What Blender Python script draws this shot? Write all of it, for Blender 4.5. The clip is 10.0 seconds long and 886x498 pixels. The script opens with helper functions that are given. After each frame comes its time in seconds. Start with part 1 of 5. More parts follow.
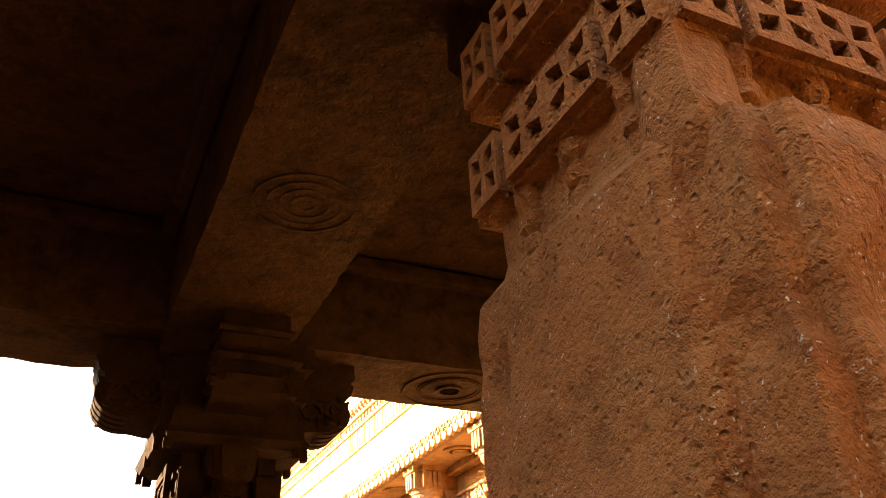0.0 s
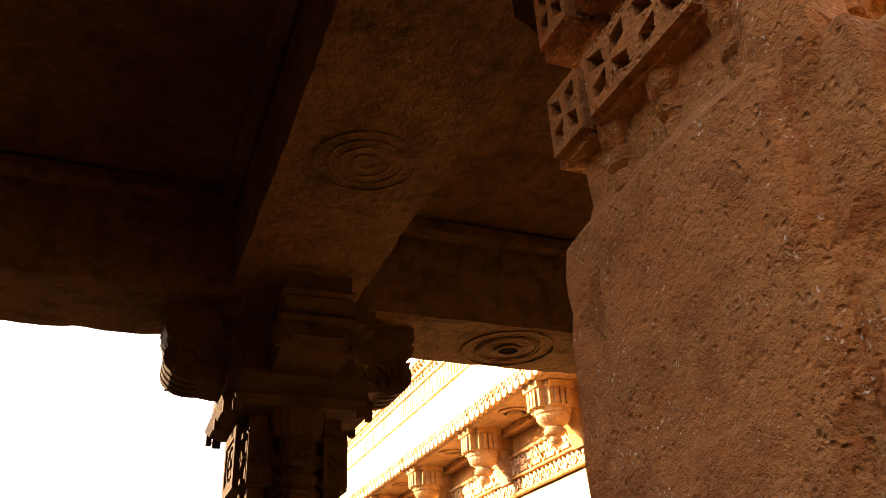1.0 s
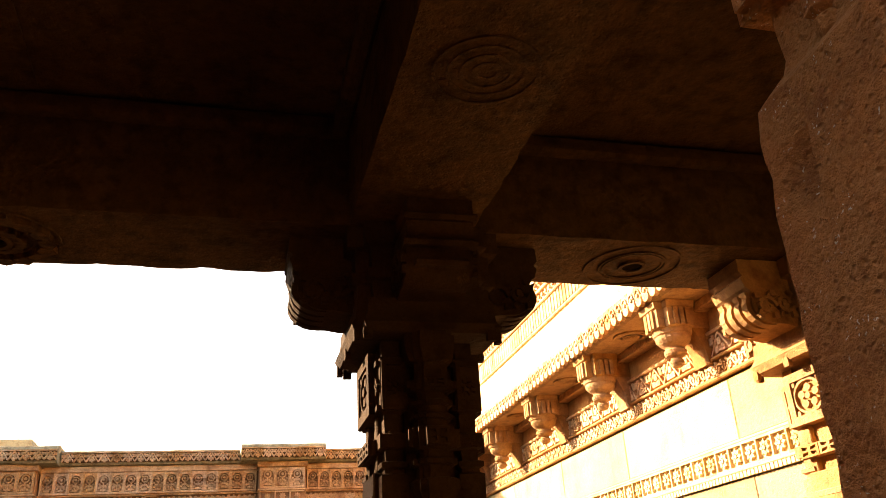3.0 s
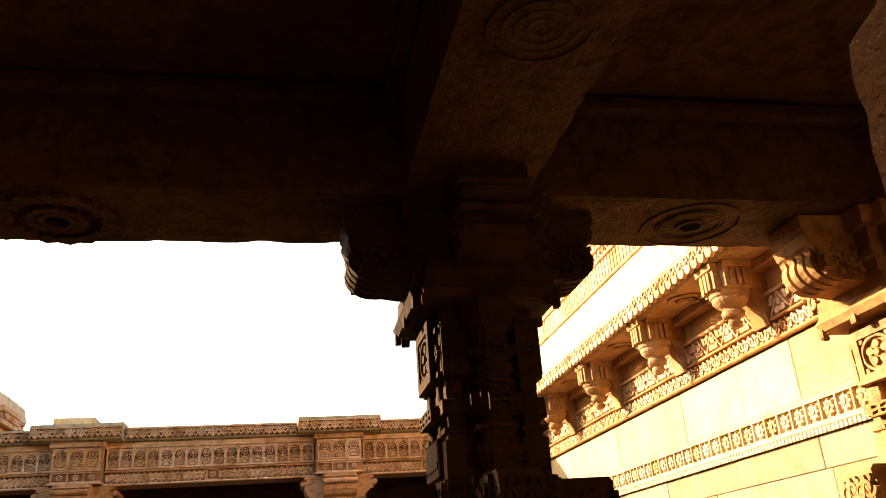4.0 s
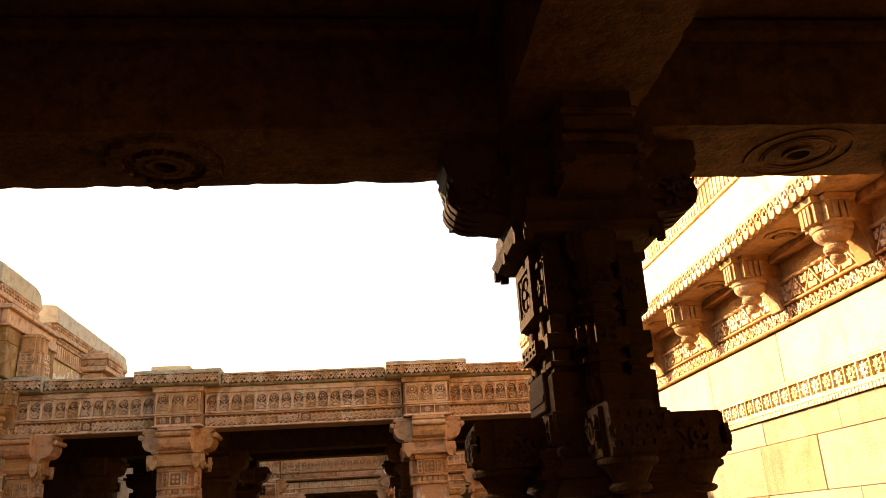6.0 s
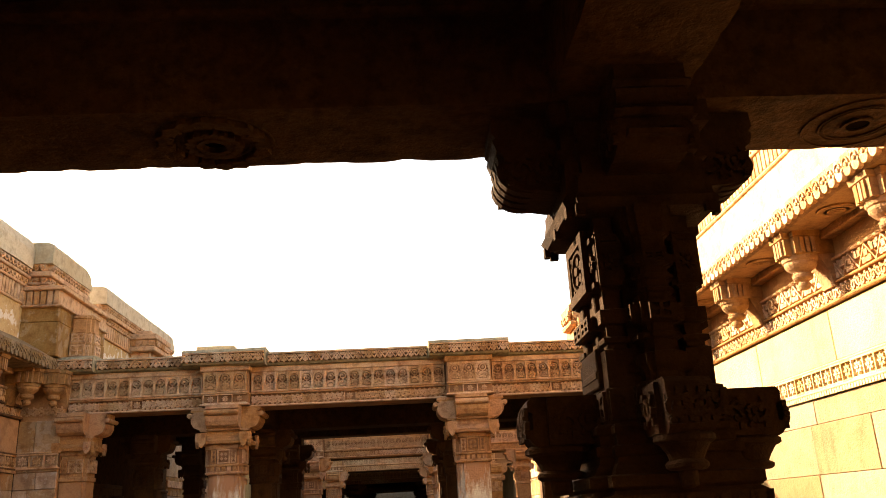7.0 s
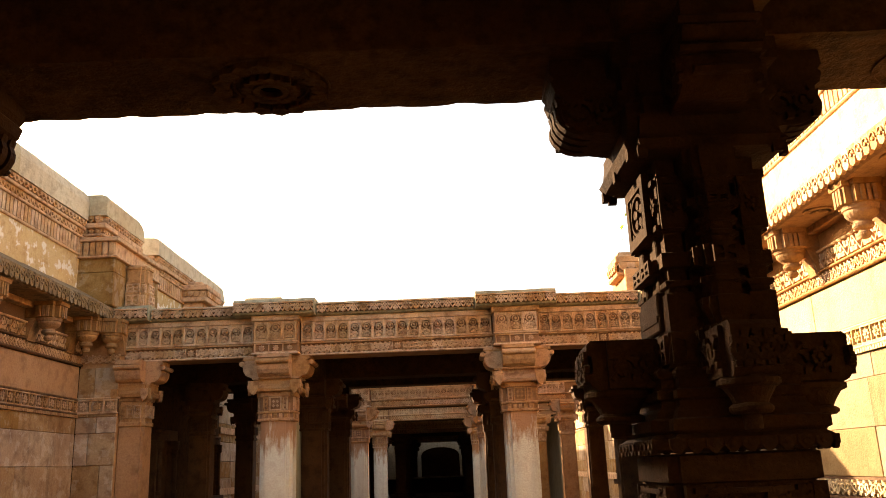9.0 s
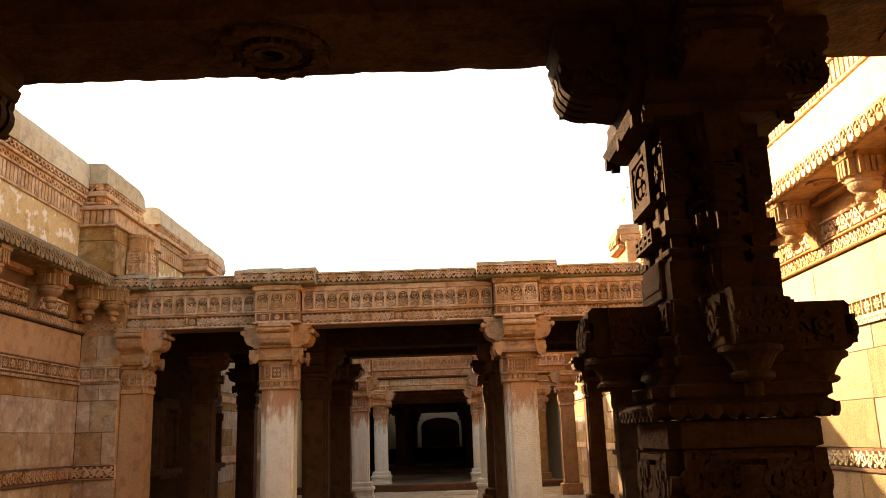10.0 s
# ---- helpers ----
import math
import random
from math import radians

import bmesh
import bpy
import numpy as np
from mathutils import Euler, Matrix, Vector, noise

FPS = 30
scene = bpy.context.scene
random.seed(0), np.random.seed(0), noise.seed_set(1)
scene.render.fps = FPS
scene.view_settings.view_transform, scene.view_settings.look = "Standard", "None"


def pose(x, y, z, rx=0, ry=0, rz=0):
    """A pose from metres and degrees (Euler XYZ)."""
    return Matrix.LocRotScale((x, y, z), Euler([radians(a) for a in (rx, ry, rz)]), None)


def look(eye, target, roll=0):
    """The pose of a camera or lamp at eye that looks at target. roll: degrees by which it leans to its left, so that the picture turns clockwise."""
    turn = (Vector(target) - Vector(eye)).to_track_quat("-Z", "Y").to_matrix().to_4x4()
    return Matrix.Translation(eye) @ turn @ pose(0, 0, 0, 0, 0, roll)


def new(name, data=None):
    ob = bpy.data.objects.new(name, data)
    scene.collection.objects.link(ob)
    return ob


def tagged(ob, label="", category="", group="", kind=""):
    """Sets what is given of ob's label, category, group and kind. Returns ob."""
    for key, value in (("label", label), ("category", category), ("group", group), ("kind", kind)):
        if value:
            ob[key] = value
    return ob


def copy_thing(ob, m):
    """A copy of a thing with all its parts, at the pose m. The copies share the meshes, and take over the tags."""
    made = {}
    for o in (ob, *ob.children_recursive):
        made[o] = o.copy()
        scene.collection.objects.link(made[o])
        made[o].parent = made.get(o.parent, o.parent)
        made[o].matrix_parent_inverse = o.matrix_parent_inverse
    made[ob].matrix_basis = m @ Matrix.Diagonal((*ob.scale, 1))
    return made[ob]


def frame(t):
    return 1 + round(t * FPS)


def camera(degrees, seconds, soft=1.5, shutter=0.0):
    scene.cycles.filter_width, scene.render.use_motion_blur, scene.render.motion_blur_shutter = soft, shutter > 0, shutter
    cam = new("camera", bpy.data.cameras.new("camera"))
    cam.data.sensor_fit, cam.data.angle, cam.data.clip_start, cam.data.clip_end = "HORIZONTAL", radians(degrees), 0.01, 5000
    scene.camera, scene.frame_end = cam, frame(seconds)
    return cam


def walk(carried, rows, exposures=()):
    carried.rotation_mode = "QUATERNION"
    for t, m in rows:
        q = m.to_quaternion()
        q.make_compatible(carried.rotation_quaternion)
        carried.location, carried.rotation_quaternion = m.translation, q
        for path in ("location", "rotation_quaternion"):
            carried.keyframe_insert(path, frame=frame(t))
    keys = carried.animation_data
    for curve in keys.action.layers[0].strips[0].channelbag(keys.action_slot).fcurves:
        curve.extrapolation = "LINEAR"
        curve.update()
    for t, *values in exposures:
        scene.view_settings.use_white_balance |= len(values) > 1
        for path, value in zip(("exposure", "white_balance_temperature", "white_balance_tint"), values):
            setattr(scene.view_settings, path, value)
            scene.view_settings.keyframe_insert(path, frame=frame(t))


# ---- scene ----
cam = camera(57.0, 10.0, soft=0.75)
PATH = [
    (0, (0.739, 0.081, 1.486), (1.507, 1.632, 2.489), -3.0),
    (0.5, (0.724, 0.096, 1.475), (1.457, 1.682, 2.448), -2.9),
    (1, (0.703, 0.118, 1.467), (1.389, 1.744, 2.407), -3.0),
    (1.5, (0.685, 0.14, 1.458), (1.334, 1.795, 2.373), -3.2),
    (2, (0.668, 0.17, 1.446), (1.274, 1.863, 2.322), -3.6),
    (2.5, (0.657, 0.198, 1.447), (1.206, 1.924, 2.295), -3.6),
    (4, (0.618, 0.246, 1.437), (1.004, 2.053, 2.203), -4.2),
    (4.5, (0.6, 0.254, 1.43), (0.946, 2.08, 2.169), -4.3),
    (5, (0.583, 0.259, 1.424), (0.874, 2.106, 2.135), -4.1),
    (5.5, (0.565, 0.27, 1.417), (0.814, 2.134, 2.1), -3.8),
    (7, (0.516, 0.294, 1.41), (0.627, 2.193, 2.029), -3.1),
    (7.5, (0.5, 0.302, 1.407), (0.566, 2.21, 2.003), -2.9),
    (8, (0.488, 0.305, 1.402), (0.512, 2.22, 1.98), -2.5),
    (8.5, (0.48, 0.311, 1.398), (0.491, 2.234, 1.948), -2.4),
    (9, (0.474, 0.315, 1.39), (0.477, 2.248, 1.905), -2.3),
    (9.5, (0.471, 0.32, 1.382), (0.464, 2.263, 1.859), -2.2),
    (10, (0.471, 0.328, 1.377), (0.469, 2.277, 1.826), -1.9),
]
EXPOSURES = [(0.0, 3.05, 8700, 12), (1.0, 3.05, 8700, 12), (2.5, 2.65, 8700, 12), (4.0, 2.0, 8700, 12), (10.0, 2.0, 8700, 12)]
walk(cam, [(t, look(eye, target, roll)) for t, eye, target, roll in PATH], EXPOSURES)

# ---- light: low hazy sun from ahead on the west side, open sky ----
SUN_WAY = Vector((1.0, -0.78, -0.57)).normalized()
world = bpy.data.worlds.new("sky")
scene.world = world
world.use_nodes = True
wn = world.node_tree.nodes
sky = wn.new("ShaderNodeTexSky")
sky.sky_type = "NISHITA"
sky.sun_disc = False
sky.sun_elevation = math.asin(-SUN_WAY.z)
sky.sun_rotation = math.atan2(-SUN_WAY.x, -SUN_WAY.y)
sky.dust_density = 4.0
sky.air_density = 1.0
wn["Background"].inputs["Strength"].default_value = 0.15
world.node_tree.links.new(sky.outputs["Color"], wn["Background"].inputs["Color"])
sun = new("sun", bpy.data.lights.new("sun", "SUN"))
sun.data.energy = 5.0
sun.data.angle = radians(0.6)
sun.data.color = (1.0, 0.92, 0.76)
sun.matrix_world = look((-20, 10, 12), Vector((-20, 10, 12)) + SUN_WAY)


# ---- materials ----
def stone(name, main, dark, pale, grain=60.0, pits=0.35, blotch=1.3, bump=0.5, vary=0.12, specks=0.0, streak=0.0, flake=0.0, stain=0.75, upper_tint=None, lumps=1.6, holes=0.0):
    main, dark, pale = ((r, g, b * 0.86) for r, g, b in (main, dark, pale))
    m = bpy.data.materials.new(name)
    m.use_nodes = True
    nt = m.node_tree
    N, L = nt.nodes, nt.links
    bsdf = N["Principled BSDF"]
    bsdf.inputs["Roughness"].default_value = 0.88
    bsdf.inputs["Specular IOR Level"].default_value = 0.25
    geo = N.new("ShaderNodeNewGeometry")
    info = N.new("ShaderNodeObjectInfo")

    def tex(scale, detail, rough=0.55, stretch=None):
        n = N.new("ShaderNodeTexNoise")
        n.inputs["Scale"].default_value, n.inputs["Detail"].default_value, n.inputs["Roughness"].default_value = scale, detail, rough
        if stretch:
            mp = N.new("ShaderNodeMapping")
            mp.inputs["Scale"].default_value = stretch
            L.new(geo.outputs["Position"], mp.inputs["Vector"])
            L.new(mp.outputs["Vector"], n.inputs["Vector"])
        else:
            L.new(geo.outputs["Position"], n.inputs["Vector"])
        return n

    def ramp(src, a, b, lo=0.0, hi=1.0):
        r = N.new("ShaderNodeMapRange")
        r.inputs["From Min"].default_value, r.inputs["From Max"].default_value = a, b
        r.inputs["To Min"].default_value, r.inputs["To Max"].default_value = lo, hi
        L.new(src, r.inputs["Value"])
        return r.outputs["Result"]

    def mix(fac, a, b, kind="MIX"):
        x = N.new("ShaderNodeMix")
        x.data_type, x.blend_type = "RGBA", kind
        for sock, v in ((x.inputs["Factor"], fac), (x.inputs["A"], a), (x.inputs["B"], b)):
            if isinstance(v, (tuple, float)):
                sock.default_value = (*v, 1.0) if isinstance(v, tuple) else v
            else:
                L.new(v, sock)
        return x.outputs["Result"]

    big = tex(blotch, 7.0, 0.62)
    mid = tex(blotch * 7.0, 5.0, 0.6)
    fine = tex(grain, 4.0, 0.6)
    col = mix(ramp(big.outputs["Fac"], 0.36, 0.62), main, pale)
    col = mix(ramp(mid.outputs["Fac"], 0.48, 0.70, 0.0, stain), col, dark)
    col = mix(ramp(fine.outputs["Fac"], 0.35, 0.7, 0.0, 0.4), col, dark)
    if streak:
        st = tex(2.2, 5.0, 0.6, (3.2, 3.2, 0.35))
        col = mix(ramp(st.outputs["Fac"], 0.54, 0.72, 0.0, streak), col, (dark[0] * 0.45, dark[1] * 0.45, dark[2] * 0.5))
    # Tint above a ragged line near z 1.66, the paler colour below it.
    if upper_tint:
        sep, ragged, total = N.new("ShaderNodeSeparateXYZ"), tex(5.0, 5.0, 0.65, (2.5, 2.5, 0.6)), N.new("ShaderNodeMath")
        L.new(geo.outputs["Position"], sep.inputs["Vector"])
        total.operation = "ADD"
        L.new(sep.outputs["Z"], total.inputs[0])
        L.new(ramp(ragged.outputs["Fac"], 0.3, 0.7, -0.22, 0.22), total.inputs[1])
        col = mix(ramp(total.outputs[0], 1.56, 1.76, 0.0, 1.0), col, upper_tint)
    if flake:
        fl = tex(8.0, 6.0, 0.68)
        col = mix(ramp(fl.outputs["Fac"], 0.54, 0.575, 0.0, flake), col, (0.80, 0.72, 0.60))
    if specks:
        vs = N.new("ShaderNodeTexVoronoi")
        vs.inputs["Scale"].default_value = 150.0
        ragged = N.new("ShaderNodeMix")
        ragged.data_type = "VECTOR"
        ragged.inputs["Factor"].default_value = 0.014
        L.new(geo.outputs["Position"], ragged.inputs[4])
        L.new(tex(130.0, 2.0).outputs["Color"], ragged.inputs[5])
        L.new(ragged.outputs[1], vs.inputs["Vector"])
        thin = tex(26.0, 2.0)
        near = ramp(vs.outputs["Distance"], 0.15, 0.23, 1.0, 0.0)
        some = ramp(thin.outputs["Fac"], 0.55, 0.62)
        both = N.new("ShaderNodeMath")
        both.operation = "MULTIPLY"
        L.new(near, both.inputs[0])
        L.new(some, both.inputs[1])
        soft = ramp(both.outputs[0], 0.0, 1.0, 0.0, specks)
        col = mix(soft, col, (0.62, 0.55, 0.46))
    if vary:
        hv = N.new("ShaderNodeHueSaturation")
        L.new(ramp(info.outputs["Random"], 0.0, 1.0, 1.0 - vary, 1.0 + vary), hv.inputs["Value"])
        L.new(ramp(info.outputs["Random"], 0.0, 1.0, 1.0 + vary, 1.0 - vary), hv.inputs["Saturation"])
        L.new(col, hv.inputs["Color"])
        col = hv.outputs["Color"]
    L.new(col, bsdf.inputs["Base Color"])
    vor = N.new("ShaderNodeTexVoronoi")
    vor.inputs["Scale"].default_value = grain * 1.6
    L.new(geo.outputs["Position"], vor.inputs["Vector"])
    hole = ramp(vor.outputs["Distance"], 0.0, 0.32, -pits, 0.0)
    add = N.new("ShaderNodeMath")
    add.operation = "ADD"
    L.new(fine.outputs["Fac"], add.inputs[0])
    L.new(hole, add.inputs[1])
    add2 = N.new("ShaderNodeMath")
    add2.operation = "ADD"
    L.new(add.outputs[0], add2.inputs[0])
    L.new(ramp(mid.outputs["Fac"], 0.0, 1.0, 0.0, lumps), add2.inputs[1])
    if holes:
        vh, gate, prod, add3 = N.new("ShaderNodeTexVoronoi"), tex(9.0, 3.0), N.new("ShaderNodeMath"), N.new("ShaderNodeMath")
        vh.inputs["Scale"].default_value = 85.0
        warp = N.new("ShaderNodeMix")
        warp.data_type = "VECTOR"
        warp.inputs["Factor"].default_value = 0.012
        L.new(geo.outputs["Position"], warp.inputs[4])
        L.new(tex(40.0, 2.0).outputs["Color"], warp.inputs[5])
        L.new(warp.outputs[1], vh.inputs["Vector"])
        prod.operation, add3.operation = "MULTIPLY", "ADD"
        L.new(ramp(vh.outputs["Distance"], 0.12, 0.30, -holes, 0.0), prod.inputs[0])
        L.new(ramp(gate.outputs["Fac"], 0.36, 0.6), prod.inputs[1])
        L.new(add2.outputs[0], add3.inputs[0])
        L.new(prod.outputs[0], add3.inputs[1])
        add2 = add3
    bp = N.new("ShaderNodeBump")
    bp.inputs["Strength"].default_value, bp.inputs["Distance"].default_value = bump, 0.014 if pits > 1 else 0.012
    L.new(add2.outputs[0], bp.inputs["Height"])
    L.new(bp.outputs["Normal"], bsdf.inputs["Normal"])
    return m


SAND = stone("sandstone", (0.45, 0.215, 0.105), (0.26, 0.115, 0.055), (0.53, 0.29, 0.16))
CARVED = stone("carved_sandstone", (0.66, 0.36, 0.215), (0.30, 0.14, 0.075), (0.74, 0.49, 0.33), grain=90, vary=0.12, blotch=2.0, stain=0.9, bump=0.8)
REDST = stone("red_sandstone", (0.54, 0.265, 0.14), (0.24, 0.10, 0.05), (0.62, 0.36, 0.21), grain=90, vary=0.1, blotch=2.0, stain=0.85, bump=0.8)
EAVEST = stone("eave_sandstone", (0.35, 0.165, 0.075), (0.18, 0.08, 0.036), (0.43, 0.23, 0.11), grain=70, vary=0.08, blotch=2.0, stain=0.85)
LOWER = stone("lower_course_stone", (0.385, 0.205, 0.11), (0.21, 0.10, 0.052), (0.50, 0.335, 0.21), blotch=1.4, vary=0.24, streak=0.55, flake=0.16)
# Base colour darkened to bring down the brightness of the lower east wall.
LOWDIM = stone("lower_course_darkened", (0.29, 0.185, 0.112), (0.20, 0.118, 0.068), (0.35, 0.245, 0.16), blotch=1.2, vary=0.12, streak=0.4, stain=0.6)
WALL = stone("ashlar_sandstone", (0.53, 0.365, 0.215), (0.35, 0.21, 0.115), (0.63, 0.475, 0.31), blotch=0.9, vary=0.14, streak=0.35, stain=0.45)
COPING = stone("weathered_coping", (0.36, 0.29, 0.20), (0.15, 0.12, 0.08), (0.46, 0.38, 0.28), blotch=2.2, streak=0.55, stain=0.85)
SHAFT = stone("pale_shaft_stone", (0.76, 0.69, 0.61), (0.58, 0.44, 0.34), (0.82, 0.77, 0.71), blotch=1.6, streak=0.22, vary=0.08, stain=0.4, upper_tint=(0.44, 0.21, 0.09))
PITTED = stone("pitted_sandstone", (0.44, 0.162, 0.058), (0.21, 0.076, 0.029), (0.44, 0.211, 0.091), grain=150, pits=0.4, blotch=3.0, bump=0.7, vary=0, specks=1.0, stain=0.6, lumps=0.6, holes=1.5)
# Beam and ceiling stone darkened in colour to stand for interior shade.
BEAM = stone("shaded_beam_stone", (0.076, 0.0335, 0.0124), (0.027, 0.0115, 0.0044), (0.112, 0.054, 0.022), grain=45, blotch=2.0, bump=0.7, vary=0.05)
# Column stone darkened in colour, standing in for its backlit shade.
DARKST = stone("backlit_column_stone", (0.045, 0.0205, 0.0098), (0.02, 0.009, 0.005), (0.075, 0.037, 0.0185), grain=80, vary=0.06)
# Dark tone painted for shade: recess grounds, step risers; also cuts floor bounce.
SHADEST = stone("shade_dark_stone", (0.13, 0.062, 0.032), (0.07, 0.032, 0.017), (0.2, 0.1, 0.055), grain=90, vary=0.05)
# Relief ground coloured darker than CARVED to deepen shade between carvings.
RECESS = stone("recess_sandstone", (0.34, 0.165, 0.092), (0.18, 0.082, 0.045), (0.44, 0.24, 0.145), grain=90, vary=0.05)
# Dark copy of the column stone, painted for shade inside the pavilions.
INSHADE = stone("shaded_inner_stone", (0.12, 0.054, 0.026), (0.05, 0.022, 0.011), (0.175, 0.085, 0.043), grain=80, vary=0.06)
FLOOR = stone("paving_stone", (0.38, 0.28, 0.20), (0.24, 0.16, 0.11), (0.48, 0.38, 0.29), vary=0.14)
PLASTER = stone("flaking_plaster", (0.62, 0.41, 0.22), (0.45, 0.25, 0.12), (0.68, 0.50, 0.31), blotch=2.4, vary=0.03, flake=0.95)
RIDGE = stone("pale_ridge_stone", (0.54, 0.42, 0.31), (0.34, 0.25, 0.18), (0.62, 0.52, 0.41), blotch=2.0, streak=0.4)
EAVEOLD = stone("weathered_eave", (0.27, 0.155, 0.08), (0.09, 0.05, 0.028), (0.34, 0.22, 0.13), grain=70, vary=0.1, blotch=2.5, stain=0.9, streak=0.5)
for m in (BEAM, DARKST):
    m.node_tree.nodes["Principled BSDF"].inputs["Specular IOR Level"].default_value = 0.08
# Near-black colour that imitates the shade inside a bored hole.
HOLESHADE = stone("hole_shade", (0.012, 0.007, 0.004), (0.006, 0.004, 0.003), (0.02, 0.012, 0.007))
HOLESHADE.node_tree.nodes["Principled BSDF"].inputs["Specular IOR Level"].default_value = 0.0


# ---- mesh helpers ----
def part(name, bm, material, parent=None, label="", m=None):
    """Links a bmesh as one mesh object under a thing or a part."""
    bmesh.ops.recalc_face_normals(bm, faces=bm.faces)
    me = bpy.data.meshes.new(name)
    bm.to_mesh(me)
    bm.free()
    me.materials.append(material)
    ob = new(name, me)
    if parent is not None:
        ob.parent = parent
    if m is not None:
        ob.matrix_basis = m
    return tagged(ob, label)


def put(name, me, parent, m):
    """One more object on a shared mesh, under parent."""
    ob = new(name, me)
    ob.parent = parent
    ob.matrix_basis = m
    return ob


def thing(name, x, y, z, label, category, group="", rz=0):
    ob = new(name)
    ob.empty_display_size = 0.1
    ob.matrix_basis = pose(x, y, z, 0, 0, rz)
    return tagged(ob, label, category, group)


def box(bm, x0, x1, y0, y1, z0, z1, b=0.006):
    lo, hi = (min(x0, x1), min(y0, y1), min(z0, z1)), (max(x0, x1), max(y0, y1), max(z0, z1))
    b = min(b, 0.3 * min(h - l for l, h in zip(lo, hi)))
    v = {}
    for s in [(i, j, k) for i in (0, 1) for j in (0, 1) for k in (0, 1)]:
        for a in range(3):
            co = [(hi[c] if s[c] else lo[c]) if c == a else (hi[c] - b if s[c] else lo[c] + b) for c in range(3)]
            v[s, a] = bm.verts.new(co)
    for a in range(3):
        c, d = (a + 1) % 3, (a + 2) % 3
        for f in (0, 1):
            loop = []
            for p, q in ((0, 0), (1, 0), (1, 1), (0, 1)):
                s = [0, 0, 0]
                s[a], s[c], s[d] = f, p, q
                loop.append(v[tuple(s), a])
            bm.faces.new(loop)
        for p in (0, 1):
            for q in (0, 1):
                ends = []
                for f in (0, 1):
                    s = [0, 0, 0]
                    s[a], s[c], s[d] = f, p, q
                    ends.append(tuple(s))
                bm.faces.new([v[ends[0], c], v[ends[1], c], v[ends[1], d], v[ends[0], d]])
    for s in [(i, j, k) for i in (0, 1) for j in (0, 1) for k in (0, 1)]:
        bm.faces.new([v[s, 0], v[s, 1], v[s, 2]])


def boxes(*rows, b=0.006):
    bm = bmesh.new()
    for r in rows:
        box(bm, *r, b=b)
    return bm


def square():
    return [(1, -1), (1, 1), (-1, 1), (-1, -1)]


def notched(n):
    q = [(1, -n), (1, n), (n, n), (n, 1)]
    return [p for k in range(4) for p in turn(q[1:], k)]


def notched2(a, b):
    q = [(1, a), (b, a), (b, b), (a, b), (a, 1)]
    return [p for k in range(4) for p in turn(q, k)]


def turn(pts, k):
    for _ in range(k):
        pts = [(-y, x) for x, y in pts]
    return pts


def circle(n=20):
    return [(math.cos(2 * math.pi * i / n), math.sin(2 * math.pi * i / n)) for i in range(n)]


def split(foot, step):
    out = []
    for i, (x, y) in enumerate(foot):
        u, w = foot[(i + 1) % len(foot)]
        n = max(1, round(math.hypot(u - x, w - y) / step))
        out += [(x + (u - x) * k / n, y + (w - y) * k / n) for k in range(n)]
    return out


def stack(bm, foot, rings, cx=0.0, cy=0.0):
    """A closed solid whose outline foot is scaled by s at each height z."""
    rows = [[bm.verts.new((cx + x * s, cy + y * s, z)) for x, y in foot] for z, s in rings]
    n = len(foot)
    for lo, hi in zip(rows, rows[1:]):
        for i in range(n):
            bm.faces.new((lo[i], lo[(i + 1) % n], hi[(i + 1) % n], hi[i]))
    bm.faces.new(rows[0][::-1])
    bm.faces.new(rows[-1])


def run(bm, prof, a0, a1, axis, cuts=1):
    """The outline prof, in (u, z), drawn out along x or y."""
    rows = []
    for k in range(cuts + 1):
        a = a0 + (a1 - a0) * k / cuts
        rows.append([bm.verts.new((a, u, z) if axis == "x" else (u, a, z)) for u, z in prof])
    n = len(prof)
    for lo, hi in zip(rows, rows[1:]):
        for i in range(n):
            bm.faces.new((lo[i], lo[(i + 1) % n], hi[(i + 1) % n], hi[i]))
    bm.faces.new(rows[0][::-1])
    bm.faces.new(rows[-1])


def arm(bm, prof, half, k, cx=0.0, cy=0.0):
    """A bracket arm: outline in (reach, z), as wide as 2 half, turned k quarter turns."""
    rows = []
    for w in (-half, half):
        rows.append([bm.verts.new((*[c + o for c, o in zip(turn([(r, w)], k)[0], (cx, cy))], z)) for r, z in prof])
    n = len(prof)
    for i in range(n):
        bm.faces.new((rows[0][i], rows[0][(i + 1) % n], rows[1][(i + 1) % n], rows[1][i]))
    bm.faces.new(rows[0][::-1])
    bm.faces.new(rows[1])


def wear(bm, amp, scale, seed=0.0):
    for v in bm.verts:
        p = v.co * scale + Vector((seed, seed * 1.7, seed * 0.3))
        v.co += Vector((noise.noise(p), noise.noise(p + Vector((31, 7, 3))), noise.noise(p + Vector((5, 17, 43))))) * amp


